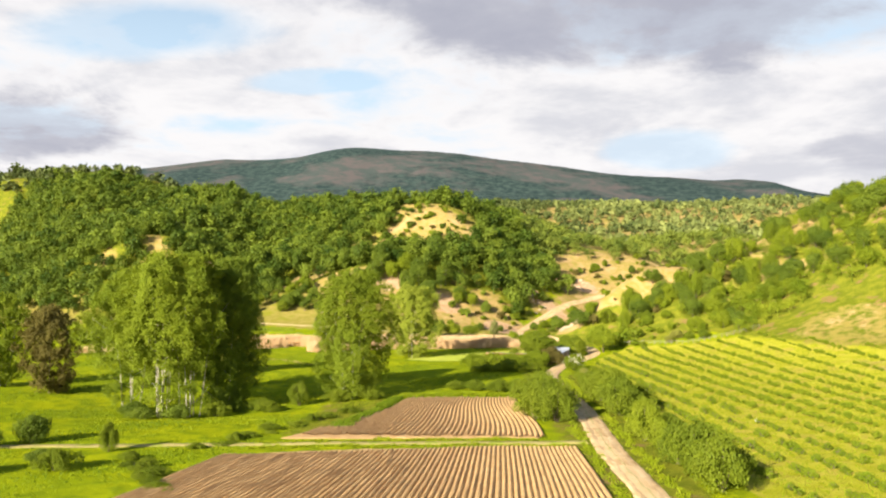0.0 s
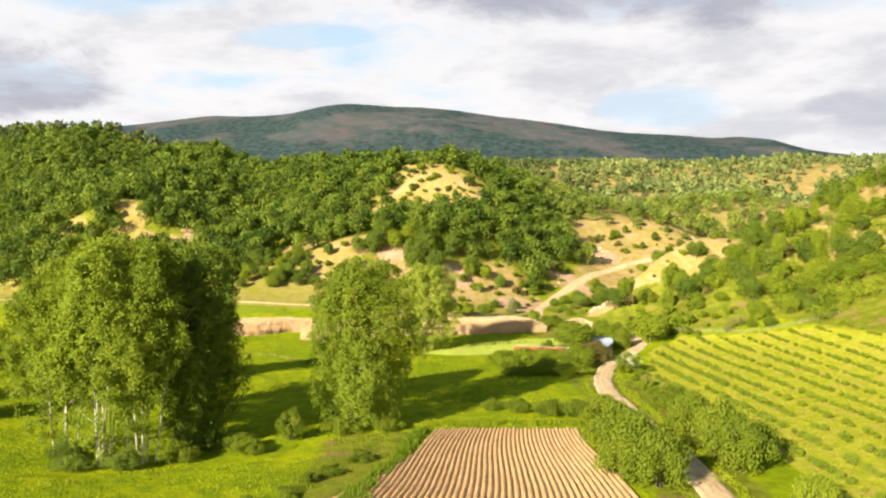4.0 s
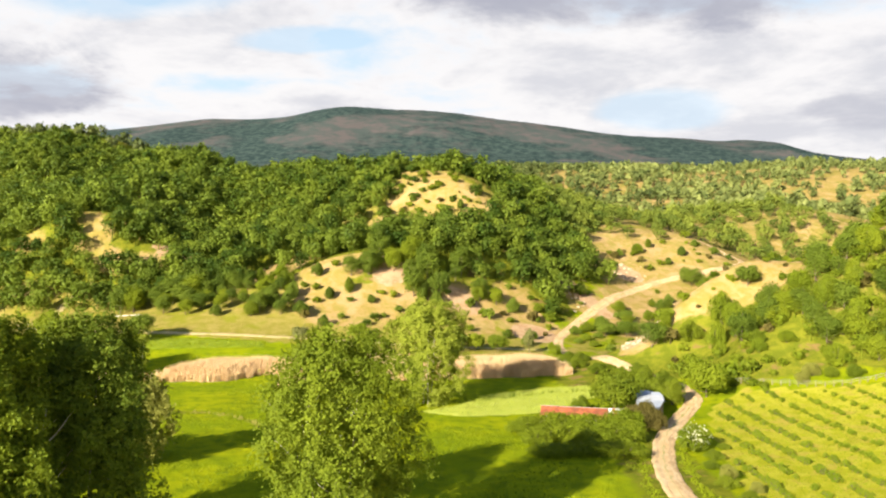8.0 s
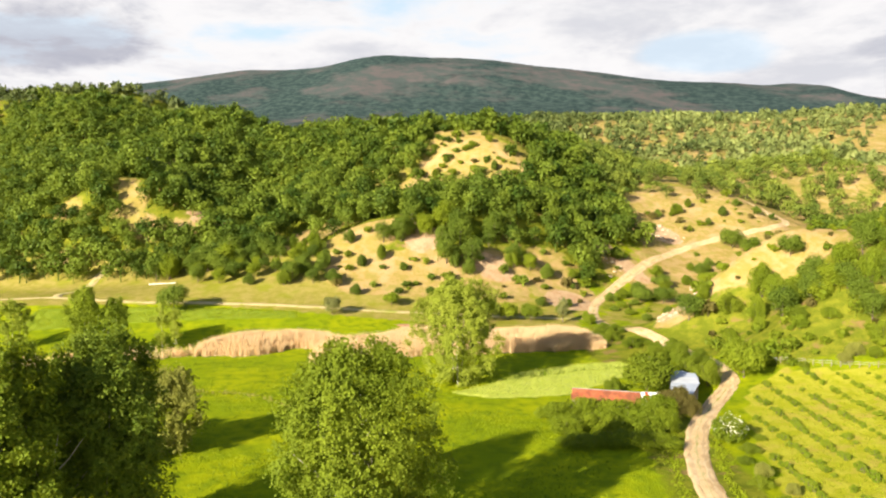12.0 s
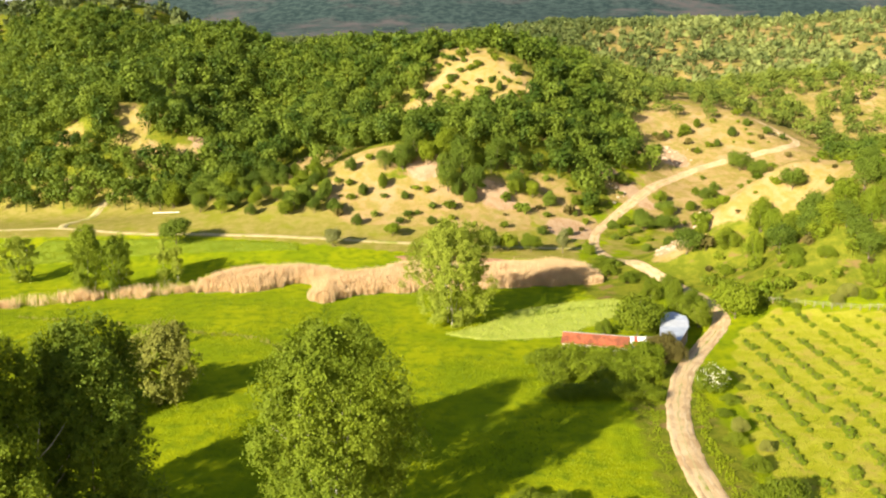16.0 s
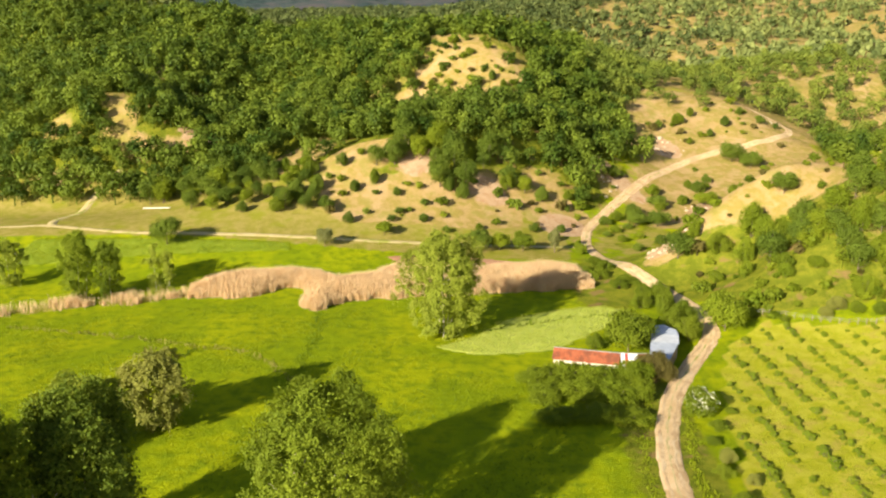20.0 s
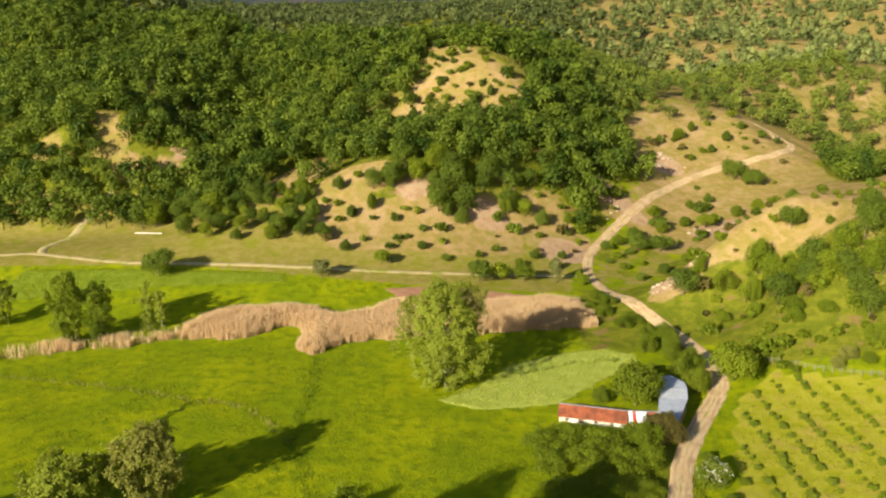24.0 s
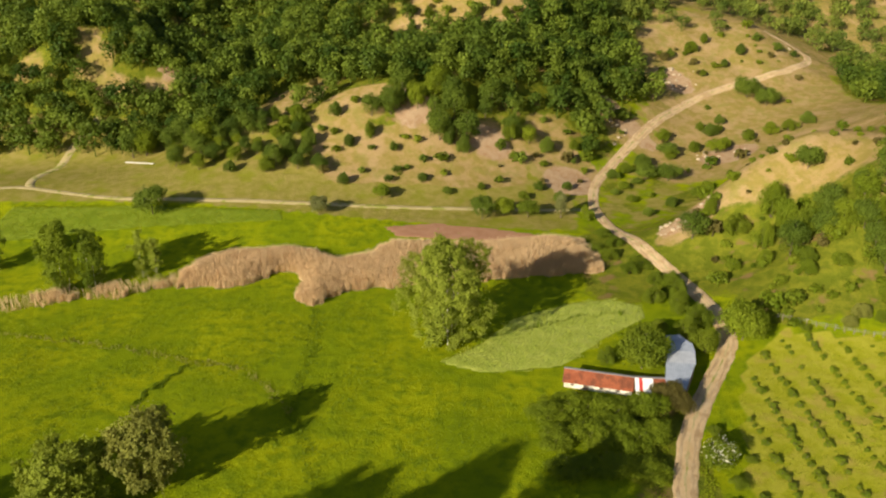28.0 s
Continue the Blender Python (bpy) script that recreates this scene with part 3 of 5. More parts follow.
def make_ground():
    def lines(parts):
        out = []
        for a, b, n, bend in parts:
            t = np.linspace(0, 1, n, endpoint=False) ** bend
            out.append(a + (b - a) * t)
        return np.concatenate(out)

    xs = lines([(-260, 190, 200, 1)])
    right = 190 + np.cumsum(2.3 * 1.07 ** np.arange(66))
    left = -260 - np.cumsum(2.3 * 1.07 ** np.arange(66))
    xs = np.concatenate([left[::-1], xs, right])
    ys = lines([(60, 520, 200, 1)])
    ahead = 520 + np.cumsum(2.4 * 1.035 ** np.arange(116))
    back = 60 - np.cumsum(2.4 * 1.08 ** np.arange(58))
    ys = np.concatenate([back[::-1], ys, ahead])
    gx, gy = np.meshgrid(xs, ys)
    gz = height(gx, gy)
    nx, ny = len(xs), len(ys)
    i = (np.arange(ny - 1)[:, None] * nx + np.arange(nx - 1)[None]).ravel()
    me = raw("ground", np.stack([gx, gy, gz], -1).reshape(-1, 3), np.stack([i, i + 1, i + nx + 1, i + nx], 1), GROUND, True)
    dry, lime, earth, wood, weeds, hay = cover_of(gx.ravel(), gy.ravel())
    paint = me.attributes.new("cover", "FLOAT_COLOR", "POINT")
    paint.data.foreach_set("color", np.stack([dry, lime, earth, np.ones_like(dry)], 1).astype(np.float32).ravel())
    grown = me.attributes.new("growth", "FLOAT_COLOR", "POINT")
    grown.data.foreach_set("color", np.stack([weeds, hay, 0 * hay, np.ones_like(dry)], 1).astype(np.float32).ravel())
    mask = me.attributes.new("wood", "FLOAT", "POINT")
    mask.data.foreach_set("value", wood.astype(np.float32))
    structure("ground", me, "rolling valley land with green meadow and dry tan slopes", "ground")


make_ground()

# ---- roads, tracks and fields ----
v, f = ribbon(ROAD, [-2.3, -1.8, -1.3, -0.7, 0.0, 0.7, 1.3, 1.8, 2.3], [-0.25, 0.10, 0.07, 0.09, 0.16, 0.09, 0.07, 0.10, -0.25], ragged=0.9,
              widen=([0, 0.57, 0.68, 0.76, 0.84, 1], [0.95, 0.95, 0.88, 0.80, 0.86, 0.80]))
road = structure("road", raw("road", v, f, SAND, True), "pale unpaved dirt road with wheel ruts", "road")
for off, wide, mat, seed in ((0.0, 0.30, TRACK, 8), (-1.05, 0.22, RUT, 9), (1.0, 0.24, RUT, 10)):
    v, f = ribbon(ROAD, [off - wide, off, off + wide], [0.10, 0.175 if off == 0 else 0.125, 0.10], ragged=0.5, seed=seed)
    held("wheel_rut" if off else "middle_strip", raw("wheel_rut", v, f, mat, True), road)
for points, wide, label in ((CROSS_TRACK, 0.9, "narrow grassy farm track between the fields"), (UPPER_TRACK, 0.8, "pale dirt track along the foot of the hills"),
                            (FORK_TRACK, 1.3, "pale dirt track climbing to the wood")):
    v, f = ribbon(points, [-wide - 0.4, -wide, 0, wide, wide + 0.4], [-0.2, 0.09, 0.12, 0.09, -0.2], ragged=0.6, seed=4)
    structure("farm_track", raw("farm_track", v, f, GRASS_TRACK if points is CROSS_TRACK else TRACK, True), label, "track")


def sheet(poly, step, lift, bump=0.0, seed=2, edge=0.0):
    """A layer over the land within an outline, lowered into it at its edge."""
    xs = np.arange(min(p[0] for p in poly) - step, max(p[0] for p in poly) + 2 * step, step)
    ys = np.arange(min(p[1] for p in poly) - step, max(p[1] for p in poly) + 2 * step, step)
    gx, gy = np.meshgrid(xs, ys)
    within = inside(poly, gx, gy)
    far = near_line(poly + poly[:1], gx, gy)
    inner = np.where(within, smooth(far, 0, edge + 0.01), 0)
    r = np.random.RandomState(seed)
    gz = height(gx, gy) + np.where(within, lift * inner + bump * (r.rand(*gx.shape) - 0.5) * inner, -0.3)
    nx = len(xs)
    keep = within | (far < step)
    cell = (keep[:-1, :-1] & keep[1:, :-1] & keep[:-1, 1:] & keep[1:, 1:])
    i = (np.arange(len(ys) - 1)[:, None] * nx + np.arange(nx - 1)[None])[cell]
    return np.stack([gx, gy, gz], -1).reshape(-1, 3), np.stack([i, i + 1, i + nx + 1, i + nx], 1)


def ridge_mesh(line, wide, tall, seed):
    """One earth ridge along a line of the plan: a rounded back with a crumbly edge."""
    line = np.asarray(line)
    way = np.gradient(line, axis=0)
    way /= np.linalg.norm(way, axis=1)[:, None]
    side = np.stack([way[:, 1], -way[:, 0]], 1)
    r = np.random.RandomState(seed)
    rows = []
    for o, lift in ((-0.5, -0.02), (-0.26, 0.75), (0.0, 1.0), (0.26, 0.75), (0.5, -0.02)):
        q = line + side * (o * wide + 0.02 * wide * r.randn(len(line)))[:, None]
        rows.append(np.c_[q, height(q[:, 0], q[:, 1]) + 0.1 + tall * lift * (1 + 0.08 * r.randn(len(line)))])
    v = np.stack(rows, 1).reshape(-1, 3)
    i = (np.arange(len(line) - 1)[:, None] * 5 + np.arange(4)[None]).ravel()
    return raw("furrow_ridge", v, np.stack([i, i + 5, i + 6, i + 1], 1), SOIL, False)


def ploughed(poly, lines, wide, label):
    v, f = sheet(poly, 1.0, 0.14, 0.05, 3, 0.6)
    field = structure("ploughed_field", raw("ploughed_field", v, f, SOIL), label, "field")
    for n, line in enumerate(lines):
        held("furrow_ridge", ridge_mesh(line, wide, 0.30, n + 7), field)


far_rows = []
for n in range(-11, 38):
    u = n / 37
    ys = np.linspace(113.2 + 0.5 * math.sin(n * 1.7), 153.6 - 0.5 * math.sin(n * 2.3), 40)
    s = (ys - 113) / 41
    xs = -19.6 + 29.0 * u + s * (6.8 - 8.3 * u) + 0.5 * np.sin(s * 5.0 + 0.6)
    keep = inside(FAR_FIELD, xs - 0.5, ys + 0.3)
    if keep.sum() > 4:
        far_rows.append(np.c_[xs, ys][keep])
ploughed(FAR_FIELD, far_rows, 0.68, "ploughed brown field with long straight furrows")
near_rows = []
for n in range(74):
    u = n / 73
    end = 99.0 + 7.6 * smooth(u, 0.0, 0.9) - 0.6
    ys = np.linspace(-20, end, 48)
    s = (ys - 56) / 50
    xs = -40.5 + 53.6 * u + s * (11.0 - 10.5 * u) + 0.35 * np.sin(s * 4) - 1.5 * u * np.minimum(s, 0) ** 2
    near_rows.append(np.c_[xs, ys])
ploughed(NEAR_FIELD, near_rows, 0.64, "ploughed brown field of deep furrows beside a track")

# ---- trees ----
def leaf_cloud(blobs, count, size, seed, flat=0.75, wild=0.40):
    """Corners and faces of leaf sprays: small folded quads on and in a set of ellipsoids (x, y, z, rx, ry, rz)."""
    r = np.random.RandomState(seed)
    b = np.array(blobs, float)
    share = b[:, 3] * b[:, 4] + b[:, 4] * b[:, 5] + b[:, 3] * b[:, 5]
    which = r.choice(len(b), count, p=share / share.sum())
    d = r.randn(count, 3)
    d /= np.linalg.norm(d, axis=1)[:, None]
    d[:, 2] = np.where(d[:, 2] < -0.8, -d[:, 2] * 0.6, d[:, 2])
    deep = 1 - 0.5 * r.rand(count) ** 2.0
    at = b[which, :3] + d * b[which, 3:] * deep[:, None] * (1 + 0.12 * r.randn(count))[:, None]
    normal = d + wild * r.randn(count, 3)
    normal /= np.linalg.norm(normal, axis=1)[:, None]
    across = np.cross(normal, r.randn(count, 3))
    across /= np.linalg.norm(across, axis=1)[:, None]
    along = np.cross(normal, across)
    s = size * (0.6 + 0.8 * r.rand(count))[:, None]
    fold = normal * s * 0.25
    verts = np.stack([at - across * s * 0.5, at - along * s * flat * 0.6 + fold, at + across * s * 0.5, at + along * s * flat * 0.6 + fold], 1)
    i = np.arange(count)[:, None] * 4
    return verts.reshape(-1, 3), i + np.array([[0, 1, 2, 3]])


def crown_blobs(tall, wide, low, seed, count=20, clump=0.30, high=0.62, thin=0.0):
    """Clumps of leaves that fill an uneven crown between the heights low and tall, widest up to the share high of it."""
    r = np.random.RandomState(seed)
    blobs = []
    bulge = 1 + 0.16 * r.randn(8)
    for k in range(count):
        u = (k + 0.5 + 0.5 * r.rand()) / (count + 0.5)
        u = u ** 0.85
        if u < 0.42 and (k * 7 % 10) / 10 < thin:
            continue
        rise = 0.62 + 0.38 * min(1.0, u / 0.3)
        fall = math.sqrt(max(0.06, 1 - max(0.0, (u - high) / (1.04 - high)) ** 2))
        a = k * 2.399 + r.randn() * 0.35
        reach = wide * rise * fall * bulge[int(a * 8 / 6.2832 + 3 * u) % 8]
        size = wide * clump * r.uniform(0.75, 1.25)
        off = max(0.0, reach - size * 0.75) * (r.uniform(0.78, 1.0) if k % 5 else r.uniform(0.2, 0.7))
        h = low + size * 0.5 + (tall - low - size * 1.25) * u
        blobs.append((math.cos(a) * off, math.sin(a) * off, h, size, size, size * r.uniform(0.7, 0.95)))
    blobs.append((0, 0, tall - wide * clump * 0.9, wide * clump * 1.1, wide * clump * 1.1, wide * clump * 0.9))
    return blobs


def dome_blobs(tall, wide, low, seed):
    """A rounded oak crown: one broad dome with bosses of leaves round its shoulders."""
    r = np.random.RandomState(seed)
    up = (tall - low) / 2
    blobs = [(0, 0, low + up * 0.92, wide * 0.82, wide * 0.82, up * 0.92)]
    for k in range(9):
        a, rise = k * 2.399 + r.rand() * 0.6, r.uniform(-0.25, 0.8)
        out = wide * 0.62 * math.sqrt(max(0.1, 1 - rise * rise)) * r.uniform(0.85, 1.15)
        size = wide * r.uniform(0.30, 0.46)
        blobs.append((math.cos(a) * out, math.sin(a) * out, low + up * (0.95 + 0.72 * rise), size, size, size * 0.85))
    return blobs


def shoot_crown(tall, wide, low, leaves, size, seed, thin=0.0, high=0.66):
    """Leaves set along many rising shoots that fill an upright, uneven crown: corners and faces."""
    r = np.random.RandomState(seed)
    n = leaves // 60
    u = r.rand(n * 2) ** 0.85
    u = u[r.rand(n * 2) > thin * (1 - np.clip((u - 0.26) / 0.26, 0, 1))][:n]
    n = len(u)
    a, phase = r.rand(n) * 6.2832, r.rand(4) * 6.2832
    fill = 0.46 + 0.54 * np.minimum(1, u / (0.5 if thin > 0.5 else 0.3))
    top = np.sqrt(np.maximum(0.05, 1 - (np.maximum(0, u - high) / (1.03 - high)) ** 2))
    lump = 1 + 0.20 * np.sin(3 * a + 6 * u + phase[0]) + 0.15 * np.sin(5 * a - 9 * u + phase[1]) + 0.08 * np.sin(9 * a + 17 * u + phase[2])
    out = wide * fill * top * lump * (0.30 + 0.70 * r.rand(n) ** 0.45)
    tip = np.stack([np.cos(a) * out, np.sin(a) * out, low + (tall - low) * u * (1 + 0.05 * np.sin(4 * a + phase[3]))], 1)
    way = np.stack([np.cos(a) * 0.7, np.sin(a) * 0.7, np.full(n, 0.6)], 1) + 0.5 * r.randn(n, 3)
    way /= np.linalg.norm(way, axis=1)[:, None]
    long = r.uniform(0.7, 1.7, n)
    k = np.repeat(np.arange(n), 60)
    back = r.rand(len(k)) ** 1.2
    at = tip[k] - way[k] * (long[k] * back)[:, None] + r.randn(len(k), 3) * (0.22 + 0.30 * back)[:, None]
    normal = np.stack([np.cos(a[k]), np.sin(a[k]), np.full(len(k), 0.55)], 1) + 0.62 * r.randn(len(k), 3)
    normal /= np.linalg.norm(normal, axis=1)[:, None]
    across = np.cross(normal, r.randn(len(k), 3))
    across /= np.linalg.norm(across, axis=1)[:, None]
    along = np.cross(normal, across)
    s = size * (0.6 + 0.8 * r.rand(len(k)))[:, None]
    fold = normal * s * 0.22
    verts = np.stack([at - across * s * 0.5, at - along * s * 0.42 + fold, at + across * s * 0.5, at + along * s * 0.42 + fold], 1)
    return verts.reshape(-1, 3), np.arange(len(k))[:, None] * 4 + np.array([[0, 1, 2, 3]])


def tube(points, radii, sides=6):
    """Corners and faces of a tapered limb along points."""
    p, out = np.array(points, float), []
    for k, q in enumerate(p):
        way = p[min(k + 1, len(p) - 1)] - p[max(k - 1, 0)]
        way = way / np.linalg.norm(way)
        a = np.cross(way, (0.3, 0.9, 0.1))
        a /= np.linalg.norm(a)
        c = np.cross(way, a)
        turn = np.arange(sides) * 2 * math.pi / sides
        out.append(q + radii[k] * (np.cos(turn)[:, None] * a + np.sin(turn)[:, None] * c))
    v = np.concatenate(out)
    faces = [(k * sides + s, k * sides + (s + 1) % sides, (k + 1) * sides + (s + 1) % sides, (k + 1) * sides + s) for k in range(len(p) - 1) for s in range(sides)]
    return v, np.array(faces)


def joined(pieces):
    vs, fs, n = [], [], 0
    for v, f in pieces:
        vs.append(v)
        fs.append(np.asarray(f) + n)
        n += len(v)
    return np.concatenate(vs), np.concatenate(fs)


def limbs(tall, low, wide, thick, seed, count=7):
    """A bent trunk and its boughs."""
    r = np.random.RandomState(seed)
    bend = r.randn(2) * 0.03 * tall
    trunk = [(bend[0] * u * u, bend[1] * u * u, tall * 0.88 * u - 0.3 * (u == 0)) for u in (0, 0.12, 0.3, 0.55, 0.8, 1)]
    pieces = [tube(trunk, [thick * k for k in (1.25, 1, 0.85, 0.6, 0.35, 0.12)], 7)]
    for k in range(count):
        u = (low / tall) * 0.9 + (0.75 - low / tall * 0.6) * (k + 0.3) / count
        a = k * 2.4 + r.rand()
        base = np.array([bend[0] * u * u, bend[1] * u * u, tall * 0.88 * u])
        reach = wide * r.uniform(0.55, 0.85) * (1.1 - 0.6 * u)
        tip = base + (math.cos(a) * reach, math.sin(a) * reach, reach * r.uniform(0.5, 1.0))
        mid = base * 0.5 + tip * 0.5 + (0, 0, -0.12 * reach)
        pieces.append(tube([base, mid, tip], [thick * 0.42 * (1.1 - u), thick * 0.26 * (1.1 - u), thick * 0.08], 5))
    return joined(pieces)


def tree(name, tall, wide, low, leaves, size, leaf, bark, seed, thick=None):
    """A tree at the world's origin: trunk with boughs, and a crown of leaf sprays."""
    top = new(name)
    v, f = limbs(tall, low, wide, thick or tall * 0.018, seed)
    held("trunk", raw("trunk", v, f, bark, True), top)
    v, f = leaf_cloud(dome_blobs(tall, wide, low, seed), leaves, size, seed, wild=0.3)
    held("crown", raw("crown", v, f, leaf), top)
    return top


def bush(name, tall, wide, leaves, size, leaf, seed):
    """A shrub of several stems under one leafy dome."""
    top = new(name)
    r = np.random.RandomState(seed)
    stems = []
    for k in range(5):
        a = k * 1.26 + r.rand()
        stems.append(tube([(0.1 * math.cos(a), 0.1 * math.sin(a), -0.2), (wide * 0.3 * math.cos(a), wide * 0.3 * math.sin(a), tall * 0.45),
                           (wide * 0.5 * math.cos(a), wide * 0.5 * math.sin(a), tall * 0.8)], [0.09, 0.06, 0.02], 5))
    held("stem", raw("stem", *joined(stems), BARK, True), top)
    shape = crown_blobs(tall, wide, 0.05 * tall, seed, 16, 0.34, 0.35)
    v, f = leaf_cloud(shape, leaves, size, seed)
    held("crown", raw("crown", v, f, leaf), top)
    return top


def stand(ob, x, y, turn=0.0, scale=1.0, sink=0.1):
    """Put a thing made at the origin onto the land."""
    ob.scale = (scale,) * 3
    ob.matrix_basis = pose(x, y, ground_at(x, y) - sink, 0, 0, turn) @ Matrix.Diagonal((scale, scale, scale, 1))
    return ob


def repeat(ob, x, y, turn, scale):
    c = copy_thing(ob, pose(x, y, ground_at(x, y) - 0.1, 0, 0, turn))
    c.matrix_basis = pose(x, y, ground_at(x, y) - 0.1, 0, 0, turn) @ Matrix.Diagonal((scale, scale, scale, 1))
    return c


# ---- woods on the hills ----
def scatter(x0, x1, y0, y1, gap, seed, dense):
    r = np.random.RandomState(seed)
    gx, gy = np.meshgrid(np.arange(x0, x1, gap), np.arange(y0, y1, gap * 0.9))
    gx = gx + gap * 0.5 * (np.arange(gx.shape[0]) % 2)[:, None] + gap * 0.42 * (2 * r.rand(*gx.shape) - 1)
    gy = gy + gap * 0.42 * (2 * r.rand(*gx.shape) - 1)
    keep = r.rand(*gx.shape) < dense(gx, gy)
    return gx[keep], gy[keep], r


def in_view(x, y, margin=1.08):
    """Land that lies ahead of the flight, between its wide sides."""
    return (np.abs(x + 12) < (0.62 * (y - 60) + 30) * margin) & (y > 60)


OAKS = []
for k in range(6):
    t = tree("oak_tree", 8.8 + 0.8 * (k % 3), 3.5 + 0.15 * k, 0.4, 2800, 0.42, OAK if k % 3 else LIGHT_OAK, BARK, 20 + k)
    OAKS.append(t)
x, y, r = scatter(-350, 200, 150, 640, 5.4, 11, wooded)
keep = in_view(x, y)
x, y = x[keep], y[keep]
order = np.argsort(y + 0.15 * np.abs(x + 20) - 40 * (x > 70))
near, rest = order[:300], order[300:]
sizes = (0.72 + 0.56 * r.rand(len(x)) ** 1.3) * np.where((x > 40) & (y < 335), 0.74, np.where((x > -104) & (x < -58) & (y < 357), 0.62, 1.0))
for n, k in enumerate(near):
    make = OAKS[n] if n < len(OAKS) else None
    turn, scale = float(r.rand() * 360), float(sizes[k])
    if make:
        stand(make, x[k], y[k], turn, scale)
        tagged(make, "broad green oak on the wooded hillside", "tree", "hillside oaks")
    else:
        repeat(OAKS[n % 6], x[k], y[k], turn, scale)


def woods(name, x, y, sizes, leaves, size, seed, label, mat, kinds=10, tall=10.0, wide=3.9):
    """Many far trees in one mesh, each a trunk and a cloud of three-cornered sprays."""
    vs, fs, tones, n = [], [], [], 0
    r = np.random.RandomState(seed)
    forms = []
    for k in range(kinds):
        v, f = leaf_cloud(dome_blobs(tall * r.uniform(0.85, 1.15), wide * r.uniform(0.85, 1.1), 0.06 * tall, seed + k), leaves, size, seed + k, 1.1, 0.17)
        v = v.reshape(-1, 4, 3)[:, [0, 2, 3]].reshape(-1, 3)
        tv, tf = tube([(0, 0, -0.5), (0.1, 0, tall * 0.35), (0, 0.1, tall * 0.75)], [0.2, 0.15, 0.06], 4)
        forms.append(joined([(v, np.arange(len(v)).reshape(-1, 3)), (tv, np.concatenate([tf[:, :3], tf[:, [0, 2, 3]]]))]))
    z = height(x, y)
    for k in range(len(x)):
        v, f = forms[r.randint(kinds)]
        a, s = r.rand() * 6.283, sizes[k]
        c, q = math.cos(a) * s, math.sin(a) * s
        w = np.empty_like(v)
        w[:, 0] = v[:, 0] * c - v[:, 1] * q + x[k]
        w[:, 1] = v[:, 0] * q + v[:, 1] * c + y[k]
        w[:, 2] = v[:, 2] * s * r.uniform(0.85, 1.15) + z[k] - 0.2
        vs.append(w)
        fs.append(f + n)
        n += len(v)
        tones.append(np.full(len(v), r.uniform(-0.34, 0.36)))
    me = raw(name, np.concatenate(vs), np.concatenate(fs), mat)
    me.attributes.new("tone", "FLOAT", "POINT").data.foreach_set("value", np.concatenate(tones).astype(np.float32))
    tagged(new(name, me), label, "woods", kind="stuff")


front = rest[y[rest] < 440]
spur = rest[(y[rest] >= 440) & (x[rest] > 30)]
behind = rest[(y[rest] >= 440) & (x[rest] <= 30)]
woods("hill_woods", x[front], y[front], sizes[front] * 1.04, 460, 0.86, 40, "dense green oak woods covering the hills", OAK)
woods("hill_woods", x[behind], y[behind], sizes[behind] * 1.06, 240, 1.15, 45, "dense green oak woods on the upper hills", OAK)
woods("hill_woods", x[spur], y[spur], sizes[spur] * 0.9, 240, 1.05, 46, "open oak woods beyond the climbing road, leaves coloured as sunlit", SPUR_OAK)
sx, sy, r = scatter(44, 200, 226, 336, 4.3, 19, lambda a, b: np.maximum(inside(SCRUB, a, b) * 0.55, 0.92 * smooth(height(a, b), 7, 11) * smooth(a, 66, 80) * smooth(b, 230, 244))
                    * (1 - 0.9 * spots(a, b, *RIGHT_BARE)) * (0.45 + 0.55 * smooth(waves(a, b, 24, 27), -0.35, 0.0)) * (1 - 0.92 * smooth(b, 285, 291) * (1 - smooth(a, 104, 122))))
woods("slope_scrub", sx, sy, 0.36 + 0.32 * r.rand(len(sx)), 330, 0.62, 50, "dense yellow-green scrub oak on the near slope", LIGHT_OAK, 8)
fx, fy, r = scatter(-760, 860, 560, 1500, 10.0, 13, lambda a, b: (0.9 - 0.35 * smooth(a, 60, 160)) * smooth(b, 540, 640) * (0.25 + 0.75 * smooth(waves(a, b, 150, 8), -0.5, 0.1)))
keep = in_view(fx, fy) & (fy > 600 + 0 * fx)
fx, fy = fx[keep], fy[keep]
# cloud-shaded leaf colour to the west, sunny hazed leaf colour to the east
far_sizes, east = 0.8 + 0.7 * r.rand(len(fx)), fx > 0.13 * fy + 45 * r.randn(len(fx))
woods("far_woods", fx[~east], fy[~east], far_sizes[~east], 56, 2.5, 60, "woods on the far slopes, leaves coloured dull for cloud shade and haze", SHADED_OAK, 6, 8.3, 3.7)
woods("far_woods", fx[east], fy[east], far_sizes[east], 56, 2.5, 61, "open woods on the far slopes, leaves coloured pale for sun and haze", SUNNY_HAZED_OAK, 6, 8.3, 3.7)

